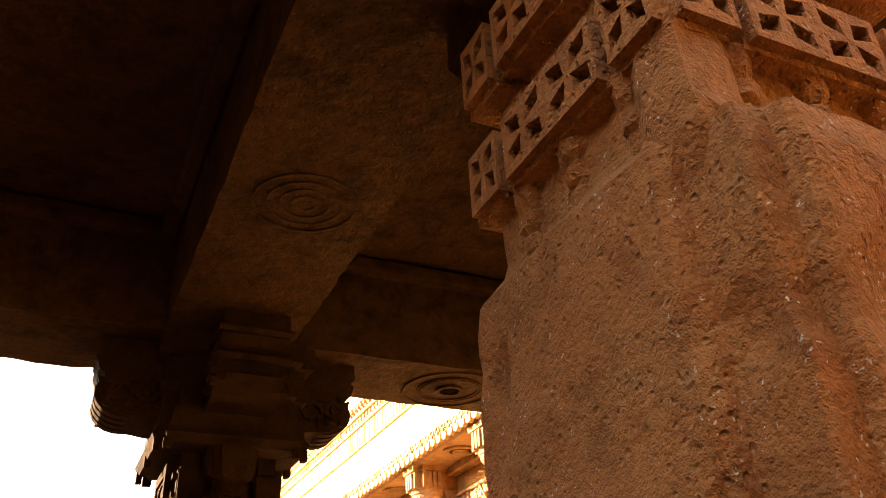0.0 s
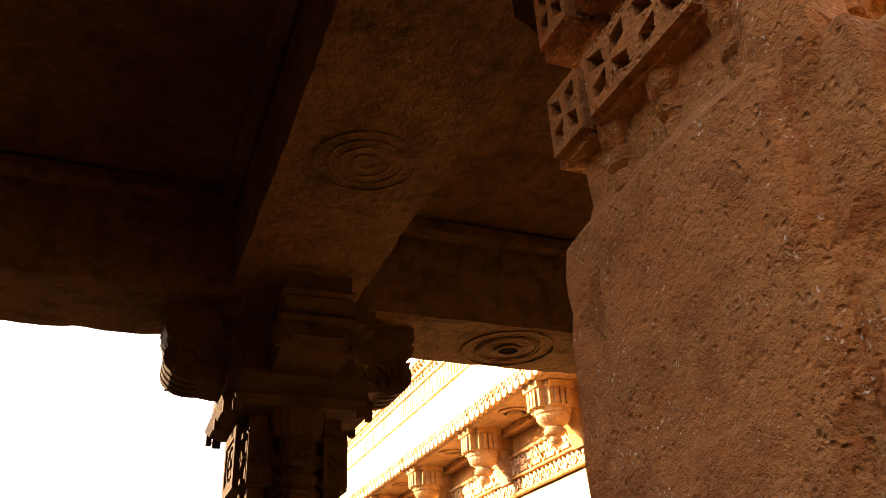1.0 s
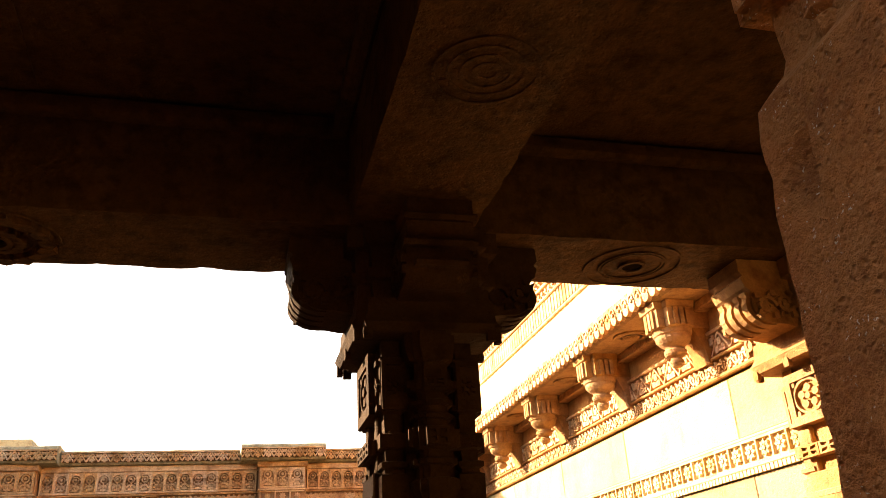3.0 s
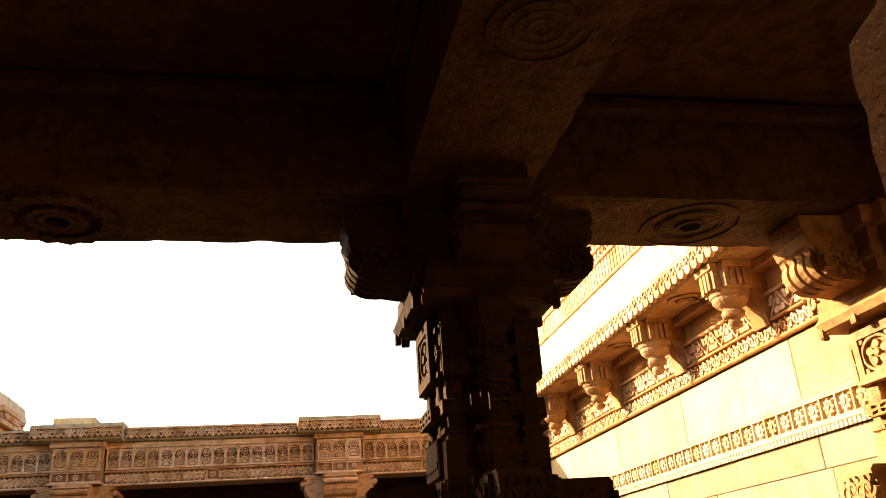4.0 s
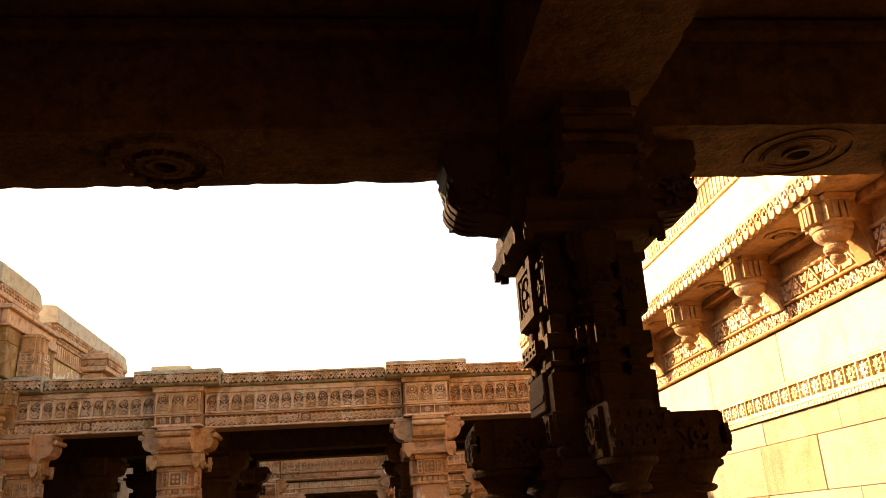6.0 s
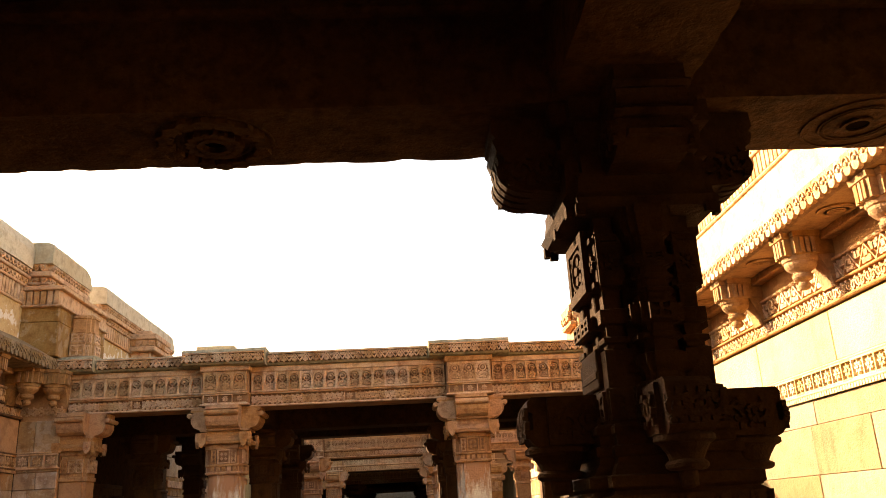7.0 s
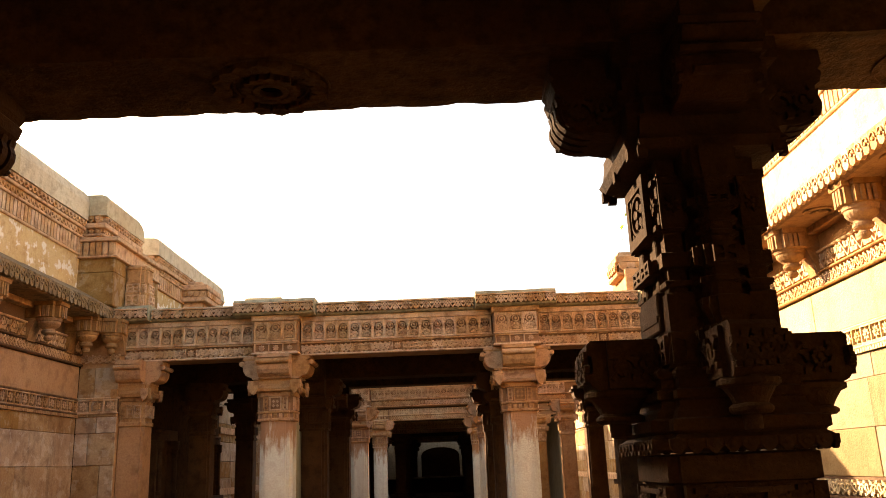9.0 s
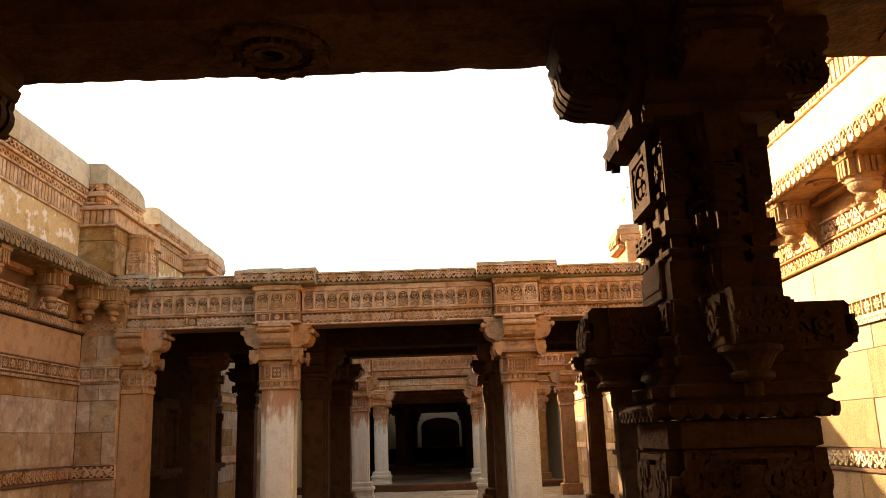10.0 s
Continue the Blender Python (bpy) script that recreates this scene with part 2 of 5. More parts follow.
def grid_box(bm, x0, x1, y0, y1, z0, z1, step, amp=0.004, scale=9.0, seed=0.0):
    """A block cut finely enough for uneven faces and chipped edges."""
    tmp = bmesh.new()
    nx, ny, nz = (max(1, round((h - l) / step)) for l, h in ((x0, x1), (y0, y1), (z0, z1)))
    at = {}

    def vert(i, j, k):
        if (i, j, k) not in at:
            at[i, j, k] = tmp.verts.new((x0 + (x1 - x0) * i / nx, y0 + (y1 - y0) * j / ny, z0 + (z1 - z0) * k / nz))
        return at[i, j, k]

    for i in range(nx):
        for j in range(ny):
            for k in (0, nz):
                tmp.faces.new((vert(i, j, k), vert(i + 1, j, k), vert(i + 1, j + 1, k), vert(i, j + 1, k)))
    for i in range(nx):
        for k in range(nz):
            for j in (0, ny):
                tmp.faces.new((vert(i, j, k), vert(i + 1, j, k), vert(i + 1, j, k + 1), vert(i, j, k + 1)))
    for j in range(ny):
        for k in range(nz):
            for i in (0, nx):
                tmp.faces.new((vert(i, j, k), vert(i, j + 1, k), vert(i, j + 1, k + 1), vert(i, j, k + 1)))
    for (i, j, k), v in at.items():
        rim = (i in (0, nx)) + (j in (0, ny)) + (k in (0, nz))
        if rim >= 2:
            mid = Vector(((x0 + x1) / 2, (y0 + y1) / 2, (z0 + z1) / 2))
            chip = max(0.0, noise.noise(v.co * scale * 1.7 + Vector((seed, 3, 9)))) * amp * 3
            d = mid - v.co
            for c, on in enumerate((i in (0, nx), j in (0, ny), k in (0, nz))):
                if on:
                    v.co[c] += math.copysign(chip, d[c])
    wear(tmp, amp, scale, seed)
    me = bpy.data.meshes.new("tmp")
    tmp.to_mesh(me)
    tmp.free()
    bm.from_mesh(me)
    bpy.data.meshes.remove(me)


# ---- carved pieces: each stands on z = 0, spreads along x and looks towards -y ----
def slab(bm, pts, d, y=0.0):
    """A flat outline in (x, z), d thick, in front of the plane y."""
    back, front = [bm.verts.new((x, y, z)) for x, z in pts], [bm.verts.new((x, y - d, z)) for x, z in pts]
    n = len(pts)
    for i in range(n):
        bm.faces.new((back[i], back[(i + 1) % n], front[(i + 1) % n], front[i]))
    bm.faces.new(front)


def bar(bm, x0, z0, x1, z1, w, d):
    ux, uz = x1 - x0, z1 - z0
    l = math.hypot(ux, uz)
    ux, uz = ux / l * w / 2, uz / l * w / 2
    slab(bm, [(x0 - uz, z0 + ux), (x0 + uz, z0 - ux), (x1 + uz, z1 - ux), (x1 - uz, z1 + ux)], d)


def flower_piece(w, h, d):
    bm = bmesh.new()
    t = h * 0.1
    slab(bm, [(-w / 2, 0), (w / 2, 0), (w / 2, t), (-w / 2, t)], d)
    slab(bm, [(-w / 2, h - t), (w / 2, h - t), (w / 2, h), (-w / 2, h)], d)
    slab(bm, [(-w / 2, t), (-w / 2 + t, t), (-w / 2 + t, h - t), (-w / 2, h - t)], d)
    r = 0.44 * min(w, h - 2 * t)
    for k in range(8):
        a = math.pi * k / 4
        pts = [(0.25, 0), (0.6, 0.24), (1.0, 0), (0.6, -0.24)]
        slab(bm, [(t / 2 + r * (x * math.cos(a) - z * math.sin(a)), h / 2 + r * (x * math.sin(a) + z * math.cos(a))) for x, z in pts], d * 0.9)
    slab(bm, [(t / 2 + x * r * 0.24, h / 2 + z * r * 0.24) for x, z in circle(7)], d * 1.1)
    return bm


def niche_piece(w, h, d):
    bm = bmesh.new()
    p = w * 0.1
    for q in (-1, 1):
        slab(bm, [(q * w / 2, 0), (q * (w / 2 - p), 0), (q * (w / 2 - p), h), (q * w / 2, h)], d)
        slab(bm, [(q * w / 2, h * 0.62), (q * (w / 2 - p * 1.9), h * 0.66), (q * (w / 2 - p * 1.6), h * 0.72), (q * w / 2, h * 0.74)], d * 1.05)
        slab(bm, [(q * (w / 2 - p), h * 0.1), (q * (w / 2 - p * 2.0), h * 0.14), (q * (w / 2 - p * 1.5), h * 0.4), (q * (w / 2 - p), h * 0.46)], d * 0.6)
    slab(bm, [(-w / 2 + p, 0), (w / 2 - p, 0), (w / 2 - p, h * 0.1), (-w / 2 + p, h * 0.1)], d)
    arch = [(w * 0.4 * math.cos(a), h * 0.6 + h * 0.29 * math.sin(a)) for a in [math.pi * k / 8 for k in range(9)]]
    for k in range(8):
        (x0, z0), (x1, z1) = arch[k], arch[k + 1]
        slab(bm, [(x0, z0), (x1, z1), (x1, h), (x0, h)], d * 0.75)
    ring = [(x * w * 0.23, h * 0.68 + z * w * 0.23) for x, z in circle(10)]
    for k in range(10):
        bar(bm, *ring[k], *ring[(k + 1) % 10], w * 0.075, d * (0.72 + 0.1 * (k % 2)))
    slab(bm, [(x * w * 0.1, h * 0.68 + z * w * 0.1) for x, z in circle(6)], d * 0.95)
    bar(bm, 0, h * 0.1, 0, h * 0.52, w * 0.07, d * 0.8)
    for q in (-1, 1):
        for x, z, r in ((0.13, 0.2, 0.085), (0.27, 0.3, 0.085), (0.12, 0.4, 0.075), (0.29, 0.48, 0.06), (0.3, 0.17, 0.05)):
            slab(bm, [(q * w * (x + u * r * (1 + 0.3 * (k % 2))), z * h + v * w * r * (1 + 0.3 * (k % 2))) for k, (u, v) in enumerate(circle(8))], d * (0.55 + r * 3))
        bar(bm, q * w * 0.05, h * 0.28, q * w * 0.3, h * 0.42, w * 0.06, d * 0.6)
    return bm


def zigzag_piece(w, h, d):
    bm = bmesh.new()
    t = h * 0.12
    slab(bm, [(-w / 2, h - t), (w / 2, h - t), (w / 2, h), (-w / 2, h)], d)
    bar(bm, -w / 2, h * 0.06, 0, h - t, t, d * 0.9)
    bar(bm, 0, h - t, w / 2, h * 0.06, t, d * 0.86)
    for x, z, r in ((0, 0.5, 0.12), (-0.13, 0.24, 0.13), (0.13, 0.24, 0.13), (0, 0.08, 0.1), (-0.41, 0.62, 0.13), (0.41, 0.62, 0.13), (-0.3, 0.76, 0.07), (0.3, 0.76, 0.07)):
        slab(bm, [(x * w + u * h * r * (1 + 0.3 * (k % 2)), z * h + v * h * r * (1 + 0.3 * (k % 2))) for k, (u, v) in enumerate(circle(8))], d * (0.6 + r))
    return bm


def scroll_piece(w, h, d):
    bm = bmesh.new()
    for cx, cz, r, s in ((-w * 0.24, h * 0.42, h * 0.36, 1), (w * 0.26, h * 0.56, h * 0.36, -1)):
        last = None
        for k in range(13):
            a, q = s * k * 0.55, r * (1 - 0.055 * k)
            p = (cx + q * math.cos(a), cz + q * math.sin(a))
            if last:
                bar(bm, *last, *p, h * 0.13, d * (0.8 + 0.02 * k))
            last = p
    bar(bm, -w / 2, h * 0.08, -w * 0.1, h * 0.9, h * 0.1, d * 0.7)
    bar(bm, w * 0.1, h * 0.1, w / 2, h * 0.92, h * 0.1, d * 0.7)
    for x, z, r in ((-0.45, 0.78, 0.1), (-0.02, 0.88, 0.1), (-0.03, 0.12, 0.1), (0.47, 0.16, 0.1), (-0.24, 0.42, 0.11), (0.26, 0.56, 0.11), (-0.42, 0.1, 0.08), (0.42, 0.92, 0.07)):
        slab(bm, [(x * w + u * h * r * (1 + 0.35 * (k % 2)), z * h + v * h * r * (1 + 0.35 * (k % 2))) for k, (u, v) in enumerate(circle(8))], d * (0.65 + r))
    return bm


def lozenge_piece(w, h, d):
    """A framed square with a quartered lozenge in it."""
    bm = bmesh.new()
    t = h * 0.09
    for x0, z0, x1, z1 in ((-w / 2, t / 2, w / 2, t / 2), (-w / 2, h - t / 2, w / 2, h - t / 2), (-w / 2 + t / 2, 0, -w / 2 + t / 2, h), (w / 2 - t / 2, 0, w / 2 - t / 2, h)):
        bar(bm, x0, z0, x1, z1, t, d)
    for sx in (-1, 1):
        for sz in (-1, 1):
            cx, cz = sx * w * 0.16, h * (0.5 + sz * 0.16)
            slab(bm, [(cx - w * 0.13, cz), (cx, cz - h * 0.12), (cx + w * 0.13, cz), (cx, cz + h * 0.12)], d * 0.85)
    return bm


def tooth_piece(w, h, d):
    bm = bmesh.new()
    slab(bm, [(-w * 0.46, h), (-w * 0.46, h * 0.45), (-w * 0.2, h * 0.1), (0, 0), (w * 0.2, h * 0.1), (w * 0.46, h * 0.45), (w * 0.46, h)], d)
    slab(bm, [(x * w * 0.22, h * 0.6 + z * w * 0.22) for x, z in circle(7)], d * 1.35)
    return bm


def curl_piece(w, h, d):
    """A blunt leaf tooth that leans over, with a small arch of relief above it."""
    bm = bmesh.new()
    slab(bm, [(-w * 0.47, h), (-w * 0.47, h * 0.34), (-w * 0.36, h * 0.1), (-w * 0.05, 0), (w * 0.24, h * 0.05), (w * 0.36, h * 0.2), (w * 0.3, h * 0.34), (w * 0.47, h * 0.46), (w * 0.47, h)], d)
    arch = [(w * 0.34 * math.cos(a), h * 0.5 + h * 0.3 * math.sin(a)) for a in [math.pi * k / 6 for k in range(7)]]
    for p0, p1 in zip(arch, arch[1:]):
        bar(bm, *p0, *p1, w * 0.1, d * 1.3)
    slab(bm, [(x * w * 0.15, h * 0.5 + z * w * 0.15) for x, z in circle(7)], d * 1.35)
    return bm


def foliage_piece(w, h, d):
    bm = bmesh.new()
    bar(bm, -w / 2, 0.0, 0, h * 0.97, h * 0.1, d)
    bar(bm, 0, h * 0.97, w / 2, 0.0, h * 0.1, d * 0.95)
    for x, z, r in ((0, 0.55, 0.17), (-0.17, 0.22, 0.16), (0.17, 0.22, 0.16), (0, 0.2, 0.12), (-0.42, 0.68, 0.18), (0.42, 0.68, 0.18), (-0.3, 0.85, 0.1), (0.3, 0.85, 0.1)):
        slab(bm, [(x * w + u * h * r * (1 + 0.25 * (k % 2)), z * h + v * h * r * (1 + 0.25 * (k % 2))) for k, (u, v) in enumerate(circle(8))], d * (0.8 + r))
    return bm


def pierced_piece(w, h, d):
    """A solid plate with four leaf-shaped holes right through it."""
    bm = bmesh.new()
    loops = [[(-w / 2, 0), (w / 2, 0), (w / 2, h), (-w / 2, h)]]
    for sx in (-1, 1):
        for sz in (-1, 1):
            cx, cz = sx * w * 0.2, h * (0.5 + sz * 0.19)
            loops.append([(cx + sx * w * 0.2, cz + sz * h * 0.19), (cx + sx * w * 0.18, cz - sz * h * 0.06), (cx - sx * w * 0.14, cz - sz * h * 0.15), (cx - sx * w * 0.1, cz + sz * h * 0.11)])
    edges = []
    for pts in loops:
        vs = [bm.verts.new((x, -d, z)) for x, z in pts]
        edges += [bm.edges.new((vs[i], vs[(i + 1) % len(vs)])) for i in range(len(vs))]
    bmesh.ops.triangle_fill(bm, edges=edges, use_beauty=True)
    made = bmesh.ops.extrude_face_region(bm, geom=list(bm.faces))
    bmesh.ops.translate(bm, verts=[g for g in made["geom"] if isinstance(g, bmesh.types.BMVert)], vec=(0, d, 0))
    return bm


def tablet_piece(w, h, d):
    """A wide plain frame round a ringed flower with leaves in the corners."""
    bm = bmesh.new()
    t = w * 0.14
    slab(bm, [(-w / 2, 0), (w / 2, 0), (w / 2, t), (-w / 2, t)], d * 1.4)
    slab(bm, [(-w / 2, h - t), (w / 2, h - t), (w / 2, h), (-w / 2, h)], d * 1.4)
    for q in (-1, 1):
        slab(bm, [(q * w / 2, t), (q * (w / 2 - t), t), (q * (w / 2 - t), h - t), (q * w / 2, h - t)], d * 1.4)
    rx, rz = w / 2 - t * 1.1, h / 2 - t * 1.1
    ring = [(x * rx, h / 2 + z * rz) for x, z in circle(18)]
    for k in range(18):
        bar(bm, *ring[k], *ring[(k + 1) % 18], w * 0.045, d)
    for k in range(5):
        a = 2 * math.pi * k / 5 + 0.3
        cx, cz = 0.52 * rx * math.cos(a), h / 2 + 0.52 * rz * math.sin(a)
        slab(bm, [(cx + x * rx * 0.24, cz + z * rz * 0.24) for x, z in circle(8)], d * 0.8)
    slab(bm, [(x * rx * 0.2, h / 2 + z * rz * 0.2) for x, z in circle(8)], d * 1.2)
    for sx in (-1, 1):
        for sz in (-1, 1):
            slab(bm, [(sx * rx * 0.9 + x * w * 0.05, h / 2 + sz * rz * 0.9 + z * w * 0.05) for x, z in circle(6)], d)
    return bm


def peg_piece(w, h, d):
    bm = bmesh.new()
    slab(bm, [(-w * 0.34, 0), (w * 0.34, 0), (w * 0.38, h * 0.5), (w * 0.34, h), (-w * 0.34, h), (-w * 0.38, h * 0.5)], d)
    return bm


MESHES = {}
KINDS = {curl_piece: "curl", tablet_piece: "tablet", lozenge_piece: "lozenge", flower_piece: "flower", niche_piece: "niche", zigzag_piece: "zigzag", scroll_piece: "scroll", tooth_piece: "tooth", peg_piece: "peg", foliage_piece: "foliage", pierced_piece: "pierced_plate"}


def carved(maker, w, h, d, material=None):
    kind = KINDS[maker]
    key = (kind, round(w, 4), round(h, 4), round(d, 4), (material or CARVED).name)
    if key not in MESHES:
        bm = maker(w, h, d)
        bmesh.ops.recalc_face_normals(bm, faces=bm.faces)
        me = bpy.data.meshes.new(kind)
        bm.to_mesh(me)
        bm.free()
        me.materials.append(material or CARVED)
        MESHES[key] = me
    return MESHES[key]


FACING = {"-y": 0, "+x": 90, "+y": 180, "-x": -90}


def frieze(name, parent, maker, pitch, h, d, facing, a0, a1, at, z, material=None):
    """A row of alike carved pieces along a face, each its own part."""
    n = max(1, round((a1 - a0) / pitch))
    w = (a1 - a0) / n
    me = carved(maker, w, h, d, material)
    for k in range(n):
        a = a0 + (k + 0.5) * w
        x, y = (a, at) if facing[1] == "y" else (at, a)
        put(name, me, parent, pose(x, y, z, 0, 0, FACING[facing]))


def band(name, parent, maker, pitch, h, d, facing, a0, a1, at, z, material=None):
    """The same as one joined strip, where the pieces are too small to pick apart."""
    n = max(1, round((a1 - a0) / pitch))
    w = (a1 - a0) / n
    me, bm = carved(maker, w, h, d, material), bmesh.new()
    for k in range(n):
        a = a0 + (k + 0.5) * w
        x, y = (a, at) if facing[1] == "y" else (at, a)
        me.transform(pose(x, y, z, 0, 0, FACING[facing]))
        bm.from_mesh(me)
        me.transform(pose(x, y, z, 0, 0, FACING[facing]).inverted())
    return tagged(part(name, bm, material or CARVED, parent), kind="stuff")


FL = 0.30          # level of the paving
SOFFIT = 2.47      # underside of all the beams
EAST, WEST = 3.0, -3.0

# ---- ground and paving ----
bm = bmesh.new()
for r in ((-400, -3.6, -400, 400), (3.6, 400, -400, 400), (-3.6, 3.6, 53.5, 400), (-3.6, 3.6, -400, -9.5)):
    box(bm, *r, 2.2, 2.9, b=0)
tagged(part("ground", bm, FLOOR), "bare dry ground round the sunken court", "ground", kind="structure")
bm = bmesh.new()
# Unseen pit between y 2.9 and 7.7, sunk to cut bounce light.
box(bm, WEST - 0.5, EAST + 0.5, 2.9, 7.7, -3.2, -3.0, b=0)
box(bm, WEST - 0.5, EAST + 0.5, 7.7, 34.2, FL - 0.3, FL, b=0)
box(bm, WEST - 0.5, EAST + 0.5, 34.2, 37.4, -3.2, -3.0, b=0)
box(bm, WEST - 0.5, EAST + 0.5, 37.4, 53.4, FL - 0.3, FL, b=0)
box(bm, WEST - 0.5, EAST + 0.5, 34.1, 34.2, -3.0, FL - 0.3, b=0)
box(bm, WEST - 0.5, EAST + 0.5, 37.4, 37.5, -3.0, FL - 0.3, b=0)
box(bm, WEST - 0.5, EAST + 0.5, 2.8, 2.9, -3.0, FL - 0.3, b=0)
box(bm, WEST - 0.5, EAST + 0.5, 7.7, 7.8, -3.0, FL - 0.3, b=0)
floor = tagged(part("floor", bm, FLOOR), "worn sandstone paving with an open shaft", "floor", kind="structure")
# Unseen floor coloured dark to cut light bounced onto the ceiling.
tagged(part("floor_near", boxes((WEST - 0.5, EAST + 0.5, -9, 2.9, FL - 0.3, FL), b=0), SHADEST), "unseen paving under the near pavilion, darkened to cut bounce light", "floor", kind="structure")
rng = random.Random(5)
y = 7.72
while y < 33.5:
    l = rng.uniform(0.5, 0.8)
    x = WEST
    while x < EAST - 0.05:
        w = min(rng.uniform(0.7, 1.2), EAST - x)
        part("paving_slab", boxes((x + 0.004, x + w - 0.004, y + 0.004, y + l - 0.004, FL - 0.02, FL + rng.uniform(0.008, 0.02)), b=0.006), FLOOR, floor)
        x += w
    y += l
# Step stone darkened in colour, standing for risers in shade.
for y, h in ((13.4, 0.05), (17.7, 0.15), (25.6, 0.12), (28.8, 0.1)):
    part("step", boxes((WEST, EAST, y, y + 0.35, FL, FL + h), b=0.01), SHADEST, floor)
for name, y, label in (("wall_south", -9.4, "plain sandstone end wall"),):
    tagged(part(name, boxes((WEST - 0.6, EAST + 0.6, y, y + 0.4, FL - 0.2, 3.4)), WALL), label, "wall", kind="structure")


# ---- side walls ----
def side_wall(name, s, x, y0, y1, label):
    """s is +1 for the east wall; the face lies at x and looks towards the corridor."""
    f = "-x" if s > 0 else "+x"
    bm = bmesh.new()
    box(bm, x + s * 0.03, x + s * 0.7, y0, y1, -3.1, 2.98, b=0)
    wall = tagged(part(name, bm, WALL), label, "wall", kind="structure")
    return wall, f


def wall_set(wall, s, x, f, y0, y1, plain=WALL, trim=WALL, back=WALL):
    rng = random.Random(11 + s)
    z = FL
    for h, depth in ((0.27, 0), (0.27, 0), (0.26, 0), (0.13, 1), (0.29, 0), (0.29, 0), (0.145, 0)):
        if depth:
            z += h
            continue
        y = y0
        while y < y1 - 0.01:
            l = min(rng.uniform(0.6, 1.25), y1 - y)
            if y1 - y - l < 0.25:
                l = y1 - y
            o = rng.uniform(-0.004, 0.004)
            bm = bmesh.new()
            box(bm, x + o, x + s * 0.05, y + 0.0012, y + l - 0.0012, z + 0.0012, z + h - 0.0012, b=0.0035)
            part("stone_block", bm, LOWDIM if s > 0 else LOWER, wall)
            y += l
        z += h
    # low relief band, rope and flower band
    bm = bmesh.new()
    box(bm, x, x + s * 0.05, y0, y1, 1.10, 1.23)
    box(bm, x - s * 0.02, x + s * 0.05, y0, y1, 1.085, 1.11)
    # Dark ground painted for the shade behind the scrolls.
    part("string_course", bm, SHADEST, wall)
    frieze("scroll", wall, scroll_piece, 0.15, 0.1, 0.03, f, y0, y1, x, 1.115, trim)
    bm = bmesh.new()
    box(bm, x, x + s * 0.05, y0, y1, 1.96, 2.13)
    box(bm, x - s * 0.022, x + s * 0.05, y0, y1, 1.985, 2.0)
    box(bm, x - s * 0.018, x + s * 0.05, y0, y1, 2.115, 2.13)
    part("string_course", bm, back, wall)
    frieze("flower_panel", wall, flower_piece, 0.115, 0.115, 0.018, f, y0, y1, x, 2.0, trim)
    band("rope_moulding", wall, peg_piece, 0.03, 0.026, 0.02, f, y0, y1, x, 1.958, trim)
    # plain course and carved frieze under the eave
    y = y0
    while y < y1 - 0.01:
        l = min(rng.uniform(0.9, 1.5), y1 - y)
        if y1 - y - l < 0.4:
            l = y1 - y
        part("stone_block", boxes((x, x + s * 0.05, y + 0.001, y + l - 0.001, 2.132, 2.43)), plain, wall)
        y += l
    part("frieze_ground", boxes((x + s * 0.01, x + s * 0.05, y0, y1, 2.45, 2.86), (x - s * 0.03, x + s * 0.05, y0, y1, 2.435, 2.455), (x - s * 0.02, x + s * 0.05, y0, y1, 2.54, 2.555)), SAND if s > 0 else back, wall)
    frieze("scroll", wall, scroll_piece, 0.1, 0.08, 0.022, f, y0, y1, x + s * 0.01, 2.455)
    frieze("leaf_point", wall, foliage_piece, 0.17, 0.11, 0.02, f, y0, y1, x + s * 0.01, 2.56)
    part("moulding", boxes((x - s * 0.02, x + s * 0.05, y0, y1, 2.67, 2.69), (x - s * 0.06, x + s * 0.05, y0, y1, 2.80, 2.85)), CARVED, wall)


def eave(name, s, x, y0, y1, label):
    """The sloping stone eave with its row of hanging leaf teeth."""
    lip = x - s * 0.31
    bm = bmesh.new()
    prof = [(x + s * 0.02, 2.845), (lip + s * 0.03, 2.845), (lip, 2.865), (lip, 2.97), (lip + s * 0.02, 2.985), (x - s * 0.05, 3.13), (x + s * 0.02, 3.16)]
    run(bm, prof, y0, y1, "y", cuts=max(2, int((y1 - y0) / 0.12)))
    wear(bm, 0.006, 6.0, 2.0)
    e = tagged(part(name, bm, (EAVEST if s > 0 else EAVEOLD)), label, "eave", kind="structure")
    f = "-x" if s > 0 else "+x"
    frieze("leaf_tooth", e, curl_piece, 0.075, 0.115, 0.026, f, y0, y1, lip + s * 0.004, 2.845, CARVED if s > 0 else EAVEOLD)
    return e


